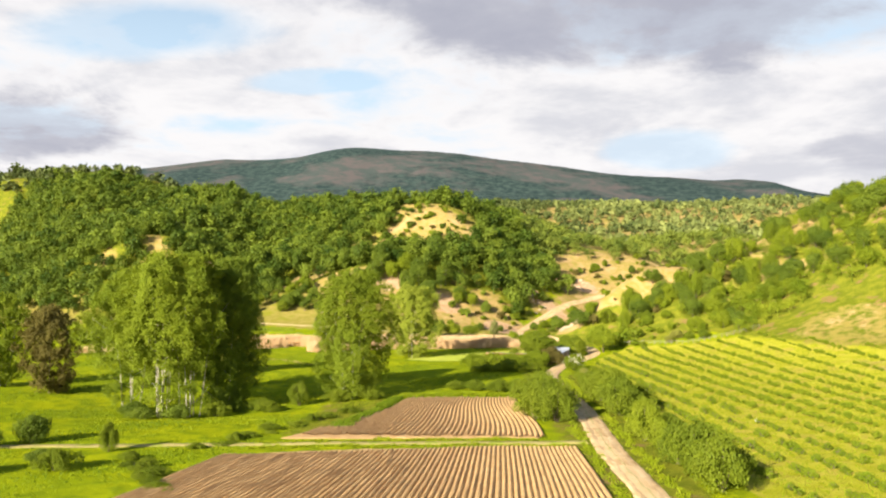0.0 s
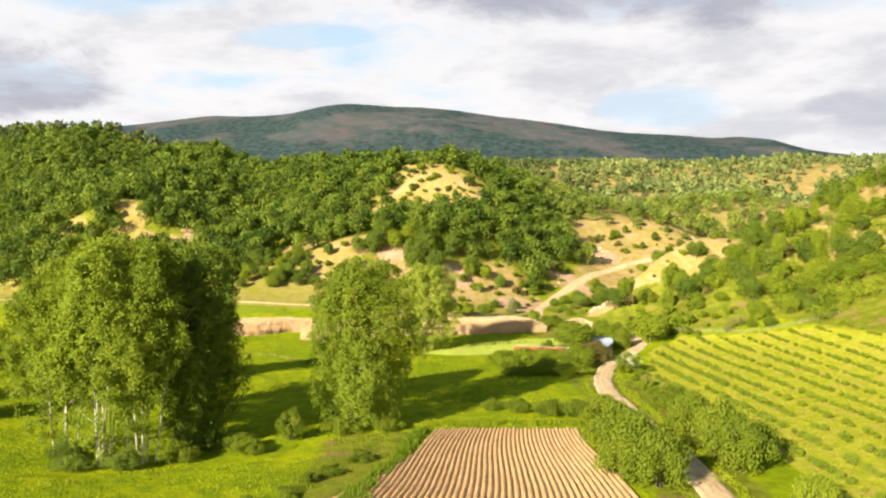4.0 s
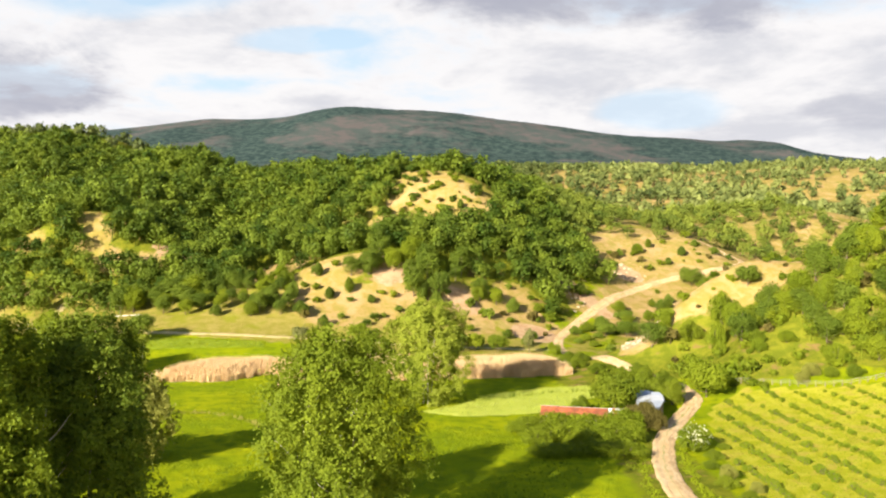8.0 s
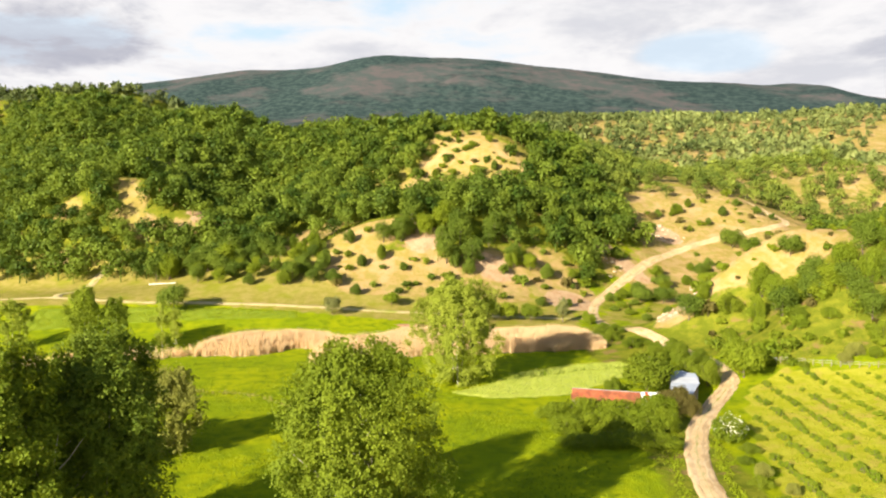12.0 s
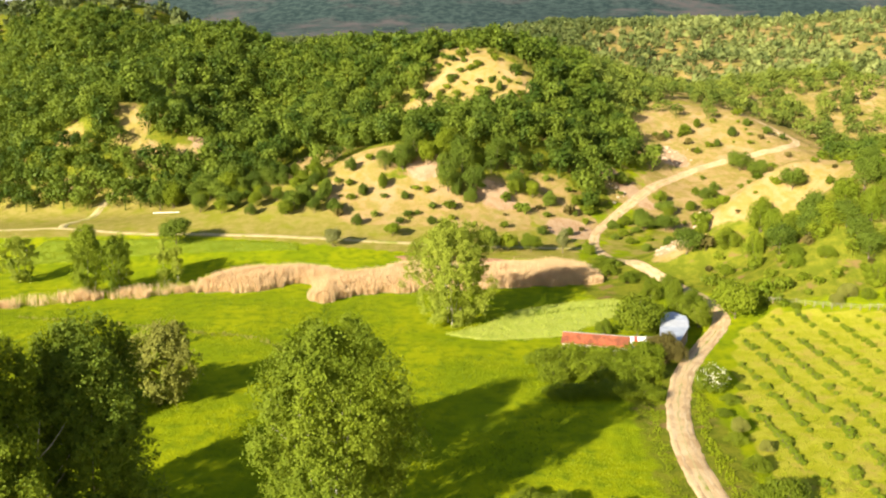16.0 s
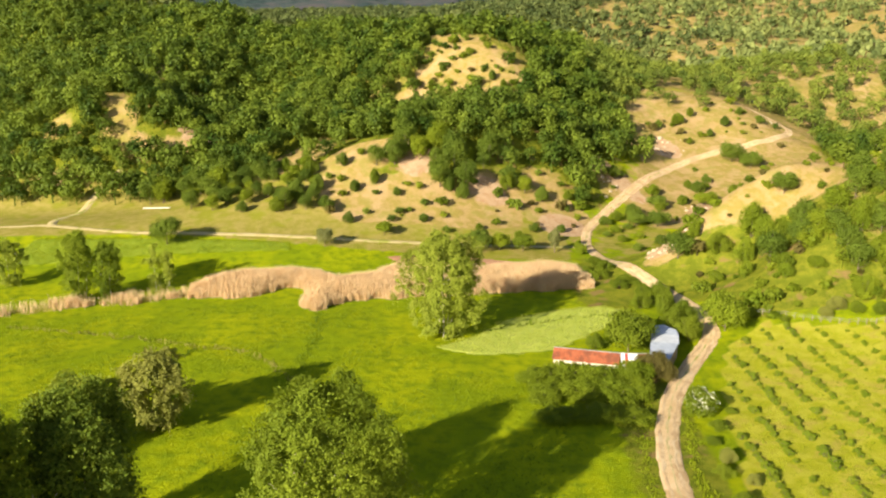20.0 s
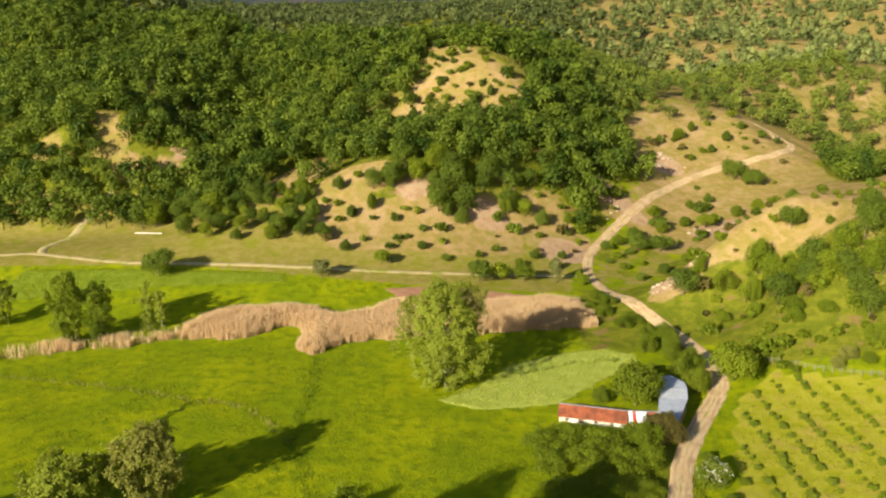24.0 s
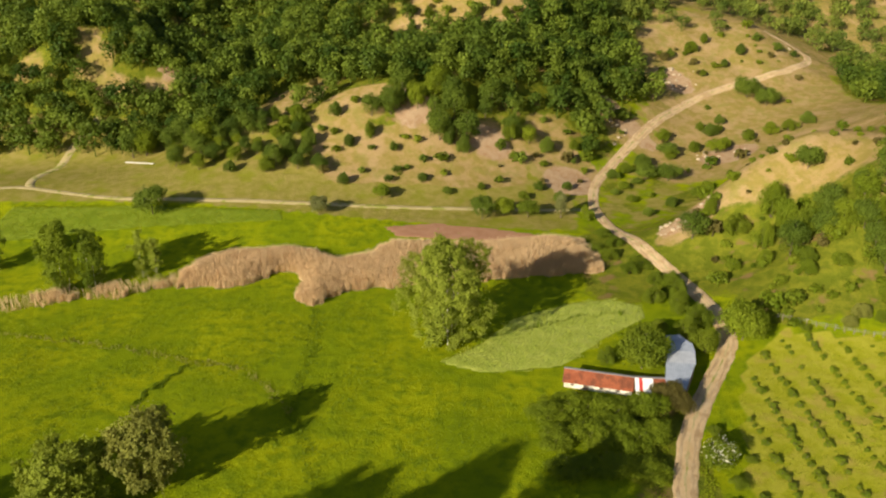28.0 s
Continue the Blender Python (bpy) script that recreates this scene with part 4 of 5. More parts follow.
# ---- large trees of the meadow ----
def grove_tree(name, tall, wide, low, leaves, size, leaf, bark, seed, stems, label, x, y, turn=0.0):
    """A tall tree of several pale stems."""
    t = new(name)
    v, f = limbs(tall, low, wide, tall * 0.0055, seed)
    held("trunk", raw("trunk", v, f, bark, True), t)
    v, f = shoot_crown(tall, wide, low, leaves, size, seed, 0.86 if stems > 3 else 0.2)
    held("crown", raw("crown", v, f, leaf), t)
    r = np.random.RandomState(seed + 90)
    for k in range(stems):
        a = k * 2.1 + r.rand()
        foot = np.array([math.cos(a), math.sin(a), 0]) * r.uniform(0.7, 1.9)
        tip = foot * 2.8 + (0, 0, tall * r.uniform(0.66, 0.84))
        mid = foot * 1.6 + (r.randn() * 0.3, r.randn() * 0.3, tall * 0.36)
        side = mid + (math.cos(a + 1) * 2.0, math.sin(a + 1) * 2.0, tall * 0.16)
        pieces = [tube([foot - (0, 0, 0.3), mid, tip], [0.11, 0.09, 0.04], 6), tube([mid, side], [0.10, 0.03], 5)]
        for j in range(5):
            u = 0.25 + 0.14 * j
            base = mid + (tip - mid) * u
            way = a + j * 2.2
            end = base + (math.cos(way) * wide * 0.5, math.sin(way) * wide * 0.5, tall * 0.11)
            pieces.append(tube([base, base * 0.5 + end * 0.5 + (0, 0, -0.3), end], [0.06, 0.045, 0.02], 4))
        v, f = joined(pieces)
        held("stem", raw("stem", v, f, bark, True), t)
    stand(t, x, y, turn)
    return tagged(t, label, "tree")


grove_tree("poplar_tree", 28.4, 7.8, 1.8, 66000, 0.28, POPLAR, WHITE_BARK, 101, 6, "tall poplar with several white stems and green leaves", -56, 139.5, 0)
grove_tree("poplar_tree", 26.0, 7.8, 1.8, 56000, 0.28, POPLAR, WHITE_BARK, 102, 4, "broad poplar leaning out with white stems", -64.5, 146, 60)
grove_tree("poplar_tree", 28.2, 5.8, 0.4, 76000, 0.28, SHADED_POPLAR, WHITE_BARK, 103, 1, "dense dark green poplar with shade in its colour beside the white-stemmed ones", -47, 149.5, 200)
grove_tree("poplar_tree", 28.6, 6.0, 1.8, 46000, 0.28, POPLAR, WHITE_BARK, 115, 4, "leafy bright poplar in the middle of the group", -51.5, 141, 30)
grove_tree("poplar_tree", 24.8, 7.8, 0.6, 74000, 0.27, POPLAR, WHITE_BARK, 104, 3, "full leafy poplar standing alone in the meadow", -24.3, 157, 120)
grove_tree("poplar_tree", 21.4, 8.6, 0.5, 44000, 0.34, PALE, WHITE_BARK, 105, 3, "pale yellow-green poplar beside the reed bed", -19.6, 244, 10)
grove_tree("poplar_tree", 17.0, 3.7, 0.3, 14000, 0.34, POPLAR, WHITE_BARK, 106, 1, "leafy poplar at the edge of the reeds", -112, 262, 0)
grove_tree("poplar_tree", 14.0, 3.2, 0.3, 9500, 0.34, POPLAR, WHITE_BARK, 107, 1, "green poplar at the edge of the reeds", -105, 264, 90)
grove_tree("poplar_tree", 12.0, 1.9, 1.0, 1900, 0.42, PALE, WHITE_BARK, 108, 0, "slender young poplar standing in the reeds", -96, 270, 0)
grove_tree("poplar_tree", 10.8, 1.5, 1.0, 1400, 0.42, PALE, WHITE_BARK, 109, 0, "slender young poplar with silvery leaves", -92, 269, 0)
grove_tree("poplar_tree", 12.0, 4.4, 1.0, 4600, 0.48, PALE, WHITE_BARK, 110, 1, "pale poplar at the wet end of the reeds", -137, 272, 0)
grove_tree("willow_tree", 17.0, 5.4, 1.0, 20000, 0.36, BROWN_LEAF, BARK, 111, 1, "dark brownish tree in the meadow", -87, 158, 0)
grove_tree("willow_tree", 19.0, 6.0, 1.0, 22000, 0.36, POPLAR, WHITE_BARK, 112, 1, "broad green tree beside the brownish one", -101, 164, 40)
grove_tree("willow_tree", 12.6, 4.8, 1.0, 13000, 0.40, OLIVE, BARK, 113, 1, "brownish olive willow in the meadow", -61, 195, 20)
grove_tree("willow_tree", 10.0, 6.2, 0.3, 16000, 0.40, PALE, BARK, 114, 1, "low broad pale green willow in the meadow", -71, 190, 70)


def lone(name, x, y, tall, wide, leaf, label, seed, leaves=2600, low=0.9, group=""):
    t = tree(name, tall, wide, low, leaves, 0.42, leaf, BARK, seed)
    stand(t, x, y, seed * 37 % 360)
    return tagged(t, label, "tree", group)


lone("oak_tree", -107, 302, 9.0, 5.0, OAK, "round dark green oak alone beside the track", 130, 4200)
lone("walnut_tree", 39.5, 245, 8.6, 5.2, LIGHT_OAK, "round bright green tree beside the road", 131, 5200)
lone("walnut_tree", 18.2, 235.0, 9.0, 5.4, SHRUB, "round green tree behind the rusty shed", 132, 7000)
lone("thorn_tree", -61, 308, 5.6, 3.0, GREY_LEAF, "grey-brown thorn tree beside the track", 133, 1500)
lone("thorn_tree", -45, 320, 4.6, 2.6, LIGHT_OAK, "small green tree at the foot of the slope", 134, 1500)
lone("oak_tree", -15, 314, 7.6, 4.0, OAK, "dark green oak at the foot of the slope", 135, 2800)
lone("oak_tree", -9, 317, 5.5, 3.6, LIGHT_OAK, "green tree at the foot of the slope", 136, 2000)
lone("oak_tree", -2, 317, 5.2, 3.4, SHRUB, "yellow-green tree at the foot of the slope", 137, 1800)
lone("poplar_tree", 7.6, 318, 8.4, 2.0, GREY_LEAF, "slim silvery tree by the bend of the road", 138, 1500)
lone("oak_tree", 85, 418, 8.5, 6.2, OAK, "broad green oak beside the climbing road", 139, 3600)
lone("oak_tree", 91, 412, 7.0, 5.0, OAK, "green oak below the climbing road", 140, 3000)
lone("oak_tree", 37, 353, 5.5, 4.2, OAK, "dark green tree in the gully below the road", 141, 2200)
lone("oak_tree", 44, 352, 6.0, 4.4, OAK, "dark green tree in the gully below the road", 142, 2200)
lone("oak_tree", 47, 372, 5.0, 3.6, OAK, "green tree under the bank of the road", 143, 1800)
lone("oak_tree", 64, 374, 5.6, 4.0, LIGHT_OAK, "green tree in the dry gully", 144, 1900)
lone("oak_tree", 66, 296, 6.4, 3.6, OAK, "dark green tree alone on the dry ridge", 145, 2400)
lone("oak_tree", 50, 333, 4.2, 3.2, SHRUB, "green bushy tree on the near slope", 146, 1500)
lone("oak_tree", 38, 288, 7.4, 4.4, OAK, "dark green tree at the end of the ridge", 147, 2800)
lone("oak_tree", 70, 338, 4.0, 3.0, OAK, "small tree behind the dry ridge", 148, 1400)

# ---- shrubs along the road, round the shed and on the slopes ----
FORMS = {}


def shrub(x, y, tall, wide, leaf=None, label="dense yellow-green shrub beside the road", group="roadside shrubs"):
    leaf = leaf or SHRUB
    key = leaf.name
    if key not in FORMS:
        FORMS[key] = {}
    k = int(abs(x * 7 + y * 3)) % 2
    if k in FORMS[key]:
        ob = copy_thing(FORMS[key][k], Matrix())
    else:
        ob = FORMS[key][k] = bush("shrub", 4.0, 3.6, 6000, 0.23, leaf, 150 + 7 * len(FORMS) + k)
    ob.matrix_basis = pose(x, y, ground_at(x, y) - 0.15, 0, 0, (x * 31 + y * 17) % 360) @ Matrix.Diagonal((wide / 4.7, wide / 4.7, tall / 3.6, 1))
    return tagged(ob, label, "shrub", group)


for x, y, tall, wide in ((11.5, 152, 5.5, 4.6), (12, 143, 6.5, 5.0), (12.3, 134, 7.2, 5.2), (13, 126, 6.6, 4.4), (9.8, 129, 5.0, 4.0), (10.5, 138, 5.4, 4.6), (13, 160, 4.2, 4.0),
                         (24, 151, 6.4, 4.8), (24.8, 141, 7.4, 5.2), (24.4, 133, 6.8, 4.6), (28.5, 139, 5.0, 4.0), (26, 160, 5.0, 4.6), (25, 168, 4.2, 4.0),
                         (24.6, 97, 5.6, 3.6), (25.6, 91, 6.8, 4.2), (26, 84.5, 6.4, 4.0), (28, 88, 4.6, 3.0), (30, 124, 2.4, 2.4)):
    shrub(x, y, tall * 0.88, wide)
for x, y, tall, wide in ((23.6, 111, 5.6, 3.2), (25.4, 115, 4.2, 2.8), (24.6, 106, 3.6, 2.6)):
    shrub(x, y, tall, wide, LIGHT_OAK, "thin pale bush at the side of the road")
for x, y, tall, wide in ((0, 166, 2.2, 3.4), (5, 164, 2.4, 3.6), (9, 163, 2.6, 3.6), (-4, 168, 1.8, 3.0)):
    shrub(x, y, tall, wide, None, "low green scrub at the edge of the ploughed field", "field edge scrub")
for x, y, tall, wide in ((0, 217, 5.2, 4.6), (5, 219, 5.4, 4.6), (10, 218, 5.4, 4.6), (1, 210, 4.6, 4.6), (7, 211, 5.4, 5.0), (13, 211, 5.6, 4.8), (14, 203, 4.4, 4.2),
                         (17, 219, 5.0, 3.8), (9, 204, 4.6, 4.4), (17, 212, 4.4, 3.6), (3, 203, 3.6, 4.0)):
    shrub(x, y, tall * (0.8 if x > 15 else 0.62 if y > 209 else 0.5), wide * 1.25, BRUSH, "thick green brush in front of the rusty shed", "brush at the shed")
for x, y, tall, wide in ((19.6, 222.4, 4.0, 3.4), (21.8, 222, 4.8, 3.6), (23.2, 220.6, 3.6, 2.6)):
    shrub(x, y, tall, wide, BROWN_LEAF, "brownish bush at the corner of the sheds", "brush at the shed")
for x, y, tall, wide in ((31.4, 241, 5.0, 3.8), (28.9, 246, 4.6, 3.6), (32, 251, 5.0, 3.8), (29.5, 258, 4.8, 3.6), (25, 264, 3.6, 3.2), (31, 265, 4.4, 3.0), (30.5, 271, 4.0, 2.8), (27, 273, 3.0, 3.2), (22, 279, 2.8, 3.2), (18, 287, 2.8, 3.4),
                         (20, 295, 2.6, 3.4), (15, 292, 2.4, 3.2), (12, 237, 3.0, 2.6), (24, 250, 2.6, 2.6), (18, 303, 2.4, 3.2)):
    shrub(x, y, tall, wide, SHRUB, "leafy hedge shrub on the bank between road and reeds", "bank shrubs")
for x, y, tall, wide in ((80, 250, 4.0, 4.0), (72, 252, 3.4, 3.4), (92, 254, 4.4, 4.2), (58, 259, 2.4, 3.0), (64, 259, 3.2, 3.6), (73, 260, 4.6, 4.2), (100, 260, 5.4, 4.6), (80, 262, 5.6, 4.8), (88, 262, 5.6, 4.8), 
                         (108, 262, 6.0, 5.0), (56, 266, 3.2, 3.6), (72, 268, 6.4, 5.0), (94, 268, 6.2, 5.0), (50, 270, 3.0, 3.2), (84, 270, 6.0, 5.0), (118, 270, 6.4, 5.0), (66, 271, 5.0, 4.8), (78, 272, 6.2, 5.0), 
                         (102, 272, 6.2, 5.0), (60, 275, 4.4, 4.4)):
    shrub(x + 2.4 * math.sin(x * 7.3 + y), y + 2.4 * math.sin(y * 5.1), tall * (1.12 + 0.3 * math.sin(x * 3.7)), wide * (0.9 + 0.25 * math.sin(y * 2.9)), LIGHT_OAK if (x * 3 + y) % 3 < 1.4 else SHRUB, "green scrub oak on the slope above the orchard", "slope scrub")
for x, y, tall, wide in ((47, 277, 3.6, 3.6), (53, 279, 4.6, 4.2), (86, 280, 5.0, 4.2), (94, 280, 5.6, 4.6), (112, 280, 6.0, 5.0), (66, 281, 5.0, 3.6), (60, 283, 6.2, 5.2), (55, 286, 6.4, 5.2), (49, 287, 5.6, 4.4), 
                         (106, 290, 5.4, 4.4), (44, 292, 5.0, 4.2)):
    shrub(x + 2.4 * math.sin(x * 7.3 + y), y + 2.4 * math.sin(y * 5.1), tall * (1.12 + 0.3 * math.sin(x * 3.7)), wide * (0.9 + 0.25 * math.sin(y * 2.9)), LIGHT_OAK if (x * 3 + y) % 3 < 1.4 else SHRUB, "green scrub oak on the slope above the orchard", "slope scrub")
for x, y, tall, wide in ((46, 250, 2.0, 2.2), (52, 246, 1.4, 1.6), (60, 246, 2.2, 2.4), (63, 248, 2.8, 2.8), (66, 246, 2.4, 2.2), (70, 244, 2.6, 2.6)):
    shrub(x, y, tall, wide, OLIVE if x in (60, 63) else SHRUB, "scrubby bush along the orchard fence", "fence scrub")
for x, y, tall, wide in ((27, 214, 1.6, 1.6), (27.5, 201, 1.6, 1.8), (26, 190, 2.2, 2.0), (28, 184, 1.6, 1.6), (24.5, 186, 1.8, 1.8), (25, 178, 2.0, 2.2), (31, 207, 1.0, 1.4), (25.5, 196, 1.3, 1.6)):
    shrub(x, y, tall, wide, OLIVE if y in (190, 184) else SHRUB, "low weedy bush between the road and the orchard", "verge bushes")
for x, y, tall, wide in ((-57, 325, 2.6, 2.4), (-92, 326, 2.6, 2.6), (-81, 327, 3.4, 3.4), (-26, 327, 1.6, 2.2), (-3, 330, 1.8, 2.4), (8, 330, 2.6, 2.6), (-66, 331, 3.0, 3.0), (-34, 331, 2.0, 2.4), (-16, 332, 1.6, 2.0), 
                         (-100, 333, 3.0, 3.0), (-76, 334, 4.0, 3.6), (-39, 335, 1.2, 1.6), (2, 337, 2.2, 2.4), (-70, 339, 4.2, 3.2), (-58, 340, 3.0, 2.6), (11, 340, 2.0, 2.2), (-44, 341, 2.2, 2.0), (-52, 344, 3.6, 2.6), 
                         (-22, 346, 3.8, 3.0), (-27, 347, 4.2, 3.2)):
    shrub(x, y, tall * 1.35, wide * 1.0, SHRUB if (x + 2 * y) % 3 < 1 else OAK, "small green thorn bush on the dry slope", "dry slope bushes")
for x, y, tall, wide in ((-75, 348, 3.6, 3.2), (-64, 351, 3.4, 3.0), (-85, 353, 3.6, 3.0), (-47, 353, 3.4, 3.0), (-7, 356, 4.6, 3.8), (5, 357, 3.8, 3.4), (14, 362, 2.6, 2.4), (22, 366, 1.8, 2.0), (62, 392, 2.4, 2.2), 
                         (70, 398, 2.6, 2.6), (-34, 419, 2.6, 2.2), (-16, 420, 3.6, 2.8), (-27, 421, 2.8, 2.2), (-47, 422, 3.6, 2.6), (52, 425, 2.4, 2.4), (-41, 427, 3.6, 2.6), (-22, 427, 4.2, 2.6), (-10, 428, 3.0, 2.4), 
                         (70, 430, 2.2, 2.0), (-15, 431, 3.4, 2.4)):
    shrub(x, y, tall * 1.35, wide * 1.0, SHRUB if (x + 2 * y) % 3 < 1 else OAK, "small green thorn bush on the dry slope", "dry slope bushes")
for x, y, tall, wide in ((-19, 435, 1.8, 1.6), (-37, 436, 2.4, 1.8), (80, 438, 2.4, 2.4), (58, 440, 2.6, 2.4), (66, 444, 3.4, 2.8), (88, 446, 3.2, 3.0), (-32, 447, 2.2, 1.8), (74, 452, 3.0, 2.6), (105, 452, 2.6, 2.8), 
                         (-46, 456, 4.0, 2.8), (97, 456, 2.6, 2.4)):
    shrub(x, y, tall * 1.35, wide * 1.0, SHRUB if (x + 2 * y) % 3 < 1 else OAK, "small green thorn bush on the dry slope", "dry slope bushes")
for x, y, tall, wide in ((26, 352, 3.0, 3.0), (31, 357, 3.4, 3.2), (37, 362, 4.6, 4.0), (47, 381, 4.2, 3.8), (48, 370, 3.8, 3.4), (57, 376.5, 3.6, 3.4), (65, 388.5, 4.4, 4.0), (68, 378.5, 3.6, 3.2),
                         (77, 383, 4.0, 3.6), (85, 385, 4.4, 4.0), (91, 384, 4.0, 3.6), (98, 388, 4.2, 3.8), (54, 341, 2.8, 2.8), (41, 328.5, 3.0, 3.0), (33, 321, 2.4, 2.6), (32.6, 385, 4.6, 4.2), (67.5, 445, 4.6, 3.6),
                         (29, 345, 2.4, 2.8), (34, 350, 2.0, 2.6), (42, 357, 2.6, 2.8), (30, 334, 2.2, 2.6), (36, 338, 1.8, 2.2), (26, 340, 1.8, 2.2)):
    shrub(x, y, tall, wide, (OAK, SHRUB, LIGHT_OAK)[int(x + y) % 3], "green thicket along the gully below the road", "gully shrubs")
for x, y, tall, wide in ((-60, 105, 3.6, 3.4), (-64, 101, 3.0, 3.4), (-47, 100, 3.6, 1.5), (-48, 89, 2.4, 3.0), (-56, 86, 2.4, 3.0), (-52, 93, 1.6, 2.4), (-66, 92, 2.6, 3.4), (-34, 152, 4.4, 3.2), (-52, 137, 2.4, 3.4), (-58, 136, 2.0, 3.4), (-62, 142, 2.4, 3.6), (-47, 142, 2.6, 3.4), (-27, 153.5, 2.2, 3.4), (-20, 154, 2.0, 3.0), (-40, 148, 2.2, 3.4), (-38, 145, 2.0, 2.6)):
    shrub(x, y, tall, wide, OAK if x < -50 else SHRUB, "green bush in the rough grass of the meadow", "meadow bushes")
for k in range(26):
    u = k / 25
    x, y = (-36 + 14 * u, 101 + 40 * u) if k % 2 else (-42 + 10 * u, 96 - 16 * u)
    shrub(x + math.sin(k * 5) * 1.2, y, 0.5 + 0.35 * (k % 3), 1.2 + 0.4 * (k % 4), SHRUB, "low weeds along the edge of the ploughed land", "field edge weeds")



def low_bushes(name, label, box, count, sizes, fits, mat, seed):
    """Many small far bushes in one mesh, each a dome of leaf sprays."""
    r = np.random.RandomState(seed)
    x, y = r.uniform(box[0], box[1], count * 12), r.uniform(box[2], box[3], count * 12)
    ok = fits(x, y) & (near_line(ROAD, x, y) > 4.5)
    x, y = x[ok][:count], y[ok][:count]
    s = r.uniform(sizes[0], sizes[1], len(x)) * np.where(r.rand(len(x)) < 0.8, 1, 1.5)
    woods(name, x, y, s, 190, 0.46, seed, label, mat, 6, 2.0, 1.2)


for mat, seed, count in ((SHRUB, 77, 70), (OAK, 78, 50), (BROWN_LEAF, 79, 36)):
    low_bushes("dry_slope_bushes", "small bushes scattered on the dry tan slope", (-95, 112, 326, 470), count, (0.5, 1.5), lambda a, b: bare_land(a, b) > 0.5, mat, seed)
for mat, seed, count in ((OAK, 87, 30), (SHRUB, 88, 24)):
    low_bushes("summit_bushes", "dark green bushes on the grassy bald summit", (-62, 0, 414, 476), count, (0.8, 2.0), lambda a, b: inside(BALD_TOP, a, b), mat, seed)
for mat, seed, count in ((SHRUB, 97, 55), (BRUSH, 98, 45), (BROWN_LEAF, 99, 24)):
    low_bushes("grassy_slope_bushes", "low weedy bushes on the grassy slope", (40, 96, 247, 312), count, (0.5, 1.4), lambda a, b: ~inside(VINEYARD, a, b), mat, seed)
for k in range(46):
    u = k / 45
    x, y = 33 - 16 * u + 2.6 * math.sin(k * 4.1), 262 + 62 * u + 2.0 * math.sin(k * 2.7)
    if near_line(ROAD, np.array(x), np.array(y)) > 3.6:
        shrub(x, y, 1.2 + 0.9 * (k % 3), 1.7 + 0.6 * (k % 4), (SHRUB, BRUSH, LIGHT_OAK)[k % 3], "leafy weeds on the bank of the road", "bank weeds")

# white-flowering bush
b = bush("elder_bush", 4.4, 3.0, 2400, 0.34, SHRUB, 171)
v, f = leaf_cloud([(0.3, -0.4, 2.7, 2.6, 2.6, 1.8), (0, 0, 2.2, 2.8, 2.8, 1.6)], 320, 0.22, 172)
BLOSSOM = speckled("white_blossom", (0.62, 0.61, 0.42), (0.74, 0.73, 0.55), 0.5)
held("blossom", raw("blossom", v + np.array([0, 0, 0.12]), f, BLOSSOM), b, "creamy white flower heads")
stand(b, 25.8, 206.5, 0, 1.0)
tagged(b, "elder bush covered in creamy white blossom", "shrub")

# ---- sheds ----
def corrugated(name, colour_a, colour_b, rust=None, metal=0.0, rough=0.6):
    m, n = material(name)
    at = place(n)
    fac = n.step(n.noise(at, 0.9, 5.0, 0.65), 0.36, 0.64)
    colour = n.mix(fac, rgb(*colour_a), rgb(*colour_b))
    if rust:
        colour = n.mix(n.step(n.noise(at, 0.35, 5.0, 0.7), 0.50, 0.60), colour, rgb(*rust))
    finish(n, colour, rough, n.noise(at, 12, 2.0), 0.01, metal=metal, spec=0.4)
    return m


RUST = corrugated("rusty_sheet", (0.29, 0.082, 0.034), (0.36, 0.112, 0.050), (0.19, 0.062, 0.030), rough=0.75)
BLUE_SHEET = corrugated("blue_grey_sheet", (0.34, 0.385, 0.47), (0.43, 0.475, 0.56), rough=0.7)
WHITE_SHEET = corrugated("white_sheet", (0.76, 0.77, 0.80), (0.84, 0.84, 0.85), rough=0.5)
PALE_SHEET = corrugated("pale_grey_sheet", (0.44, 0.47, 0.53), (0.54, 0.57, 0.62), rough=0.7)
RED_SHEET = corrugated("red_sheet", (0.50, 0.045, 0.04), (0.56, 0.07, 0.05))
GREY_SHEET = corrugated("grey_ridge_sheet", (0.34, 0.33, 0.33), (0.44, 0.43, 0.42))
PLASTER = speckled("cream_plaster", (0.72, 0.66, 0.52), (0.80, 0.76, 0.64), 1.5, c=(0.58, 0.50, 0.38))
OLD_WOOD = speckled("weathered_wood", (0.20, 0.15, 0.11), (0.31, 0.25, 0.19), 0.5)
# near-black panels that stand for the shade inside door and window openings
DARK_GAP = speckled("opening_shade", (0.05, 0.04, 0.035), (0.08, 0.065, 0.05), 0.6)
CONCRETE = speckled("white_concrete", (0.46, 0.43, 0.37), (0.56, 0.53, 0.46), 1.2)


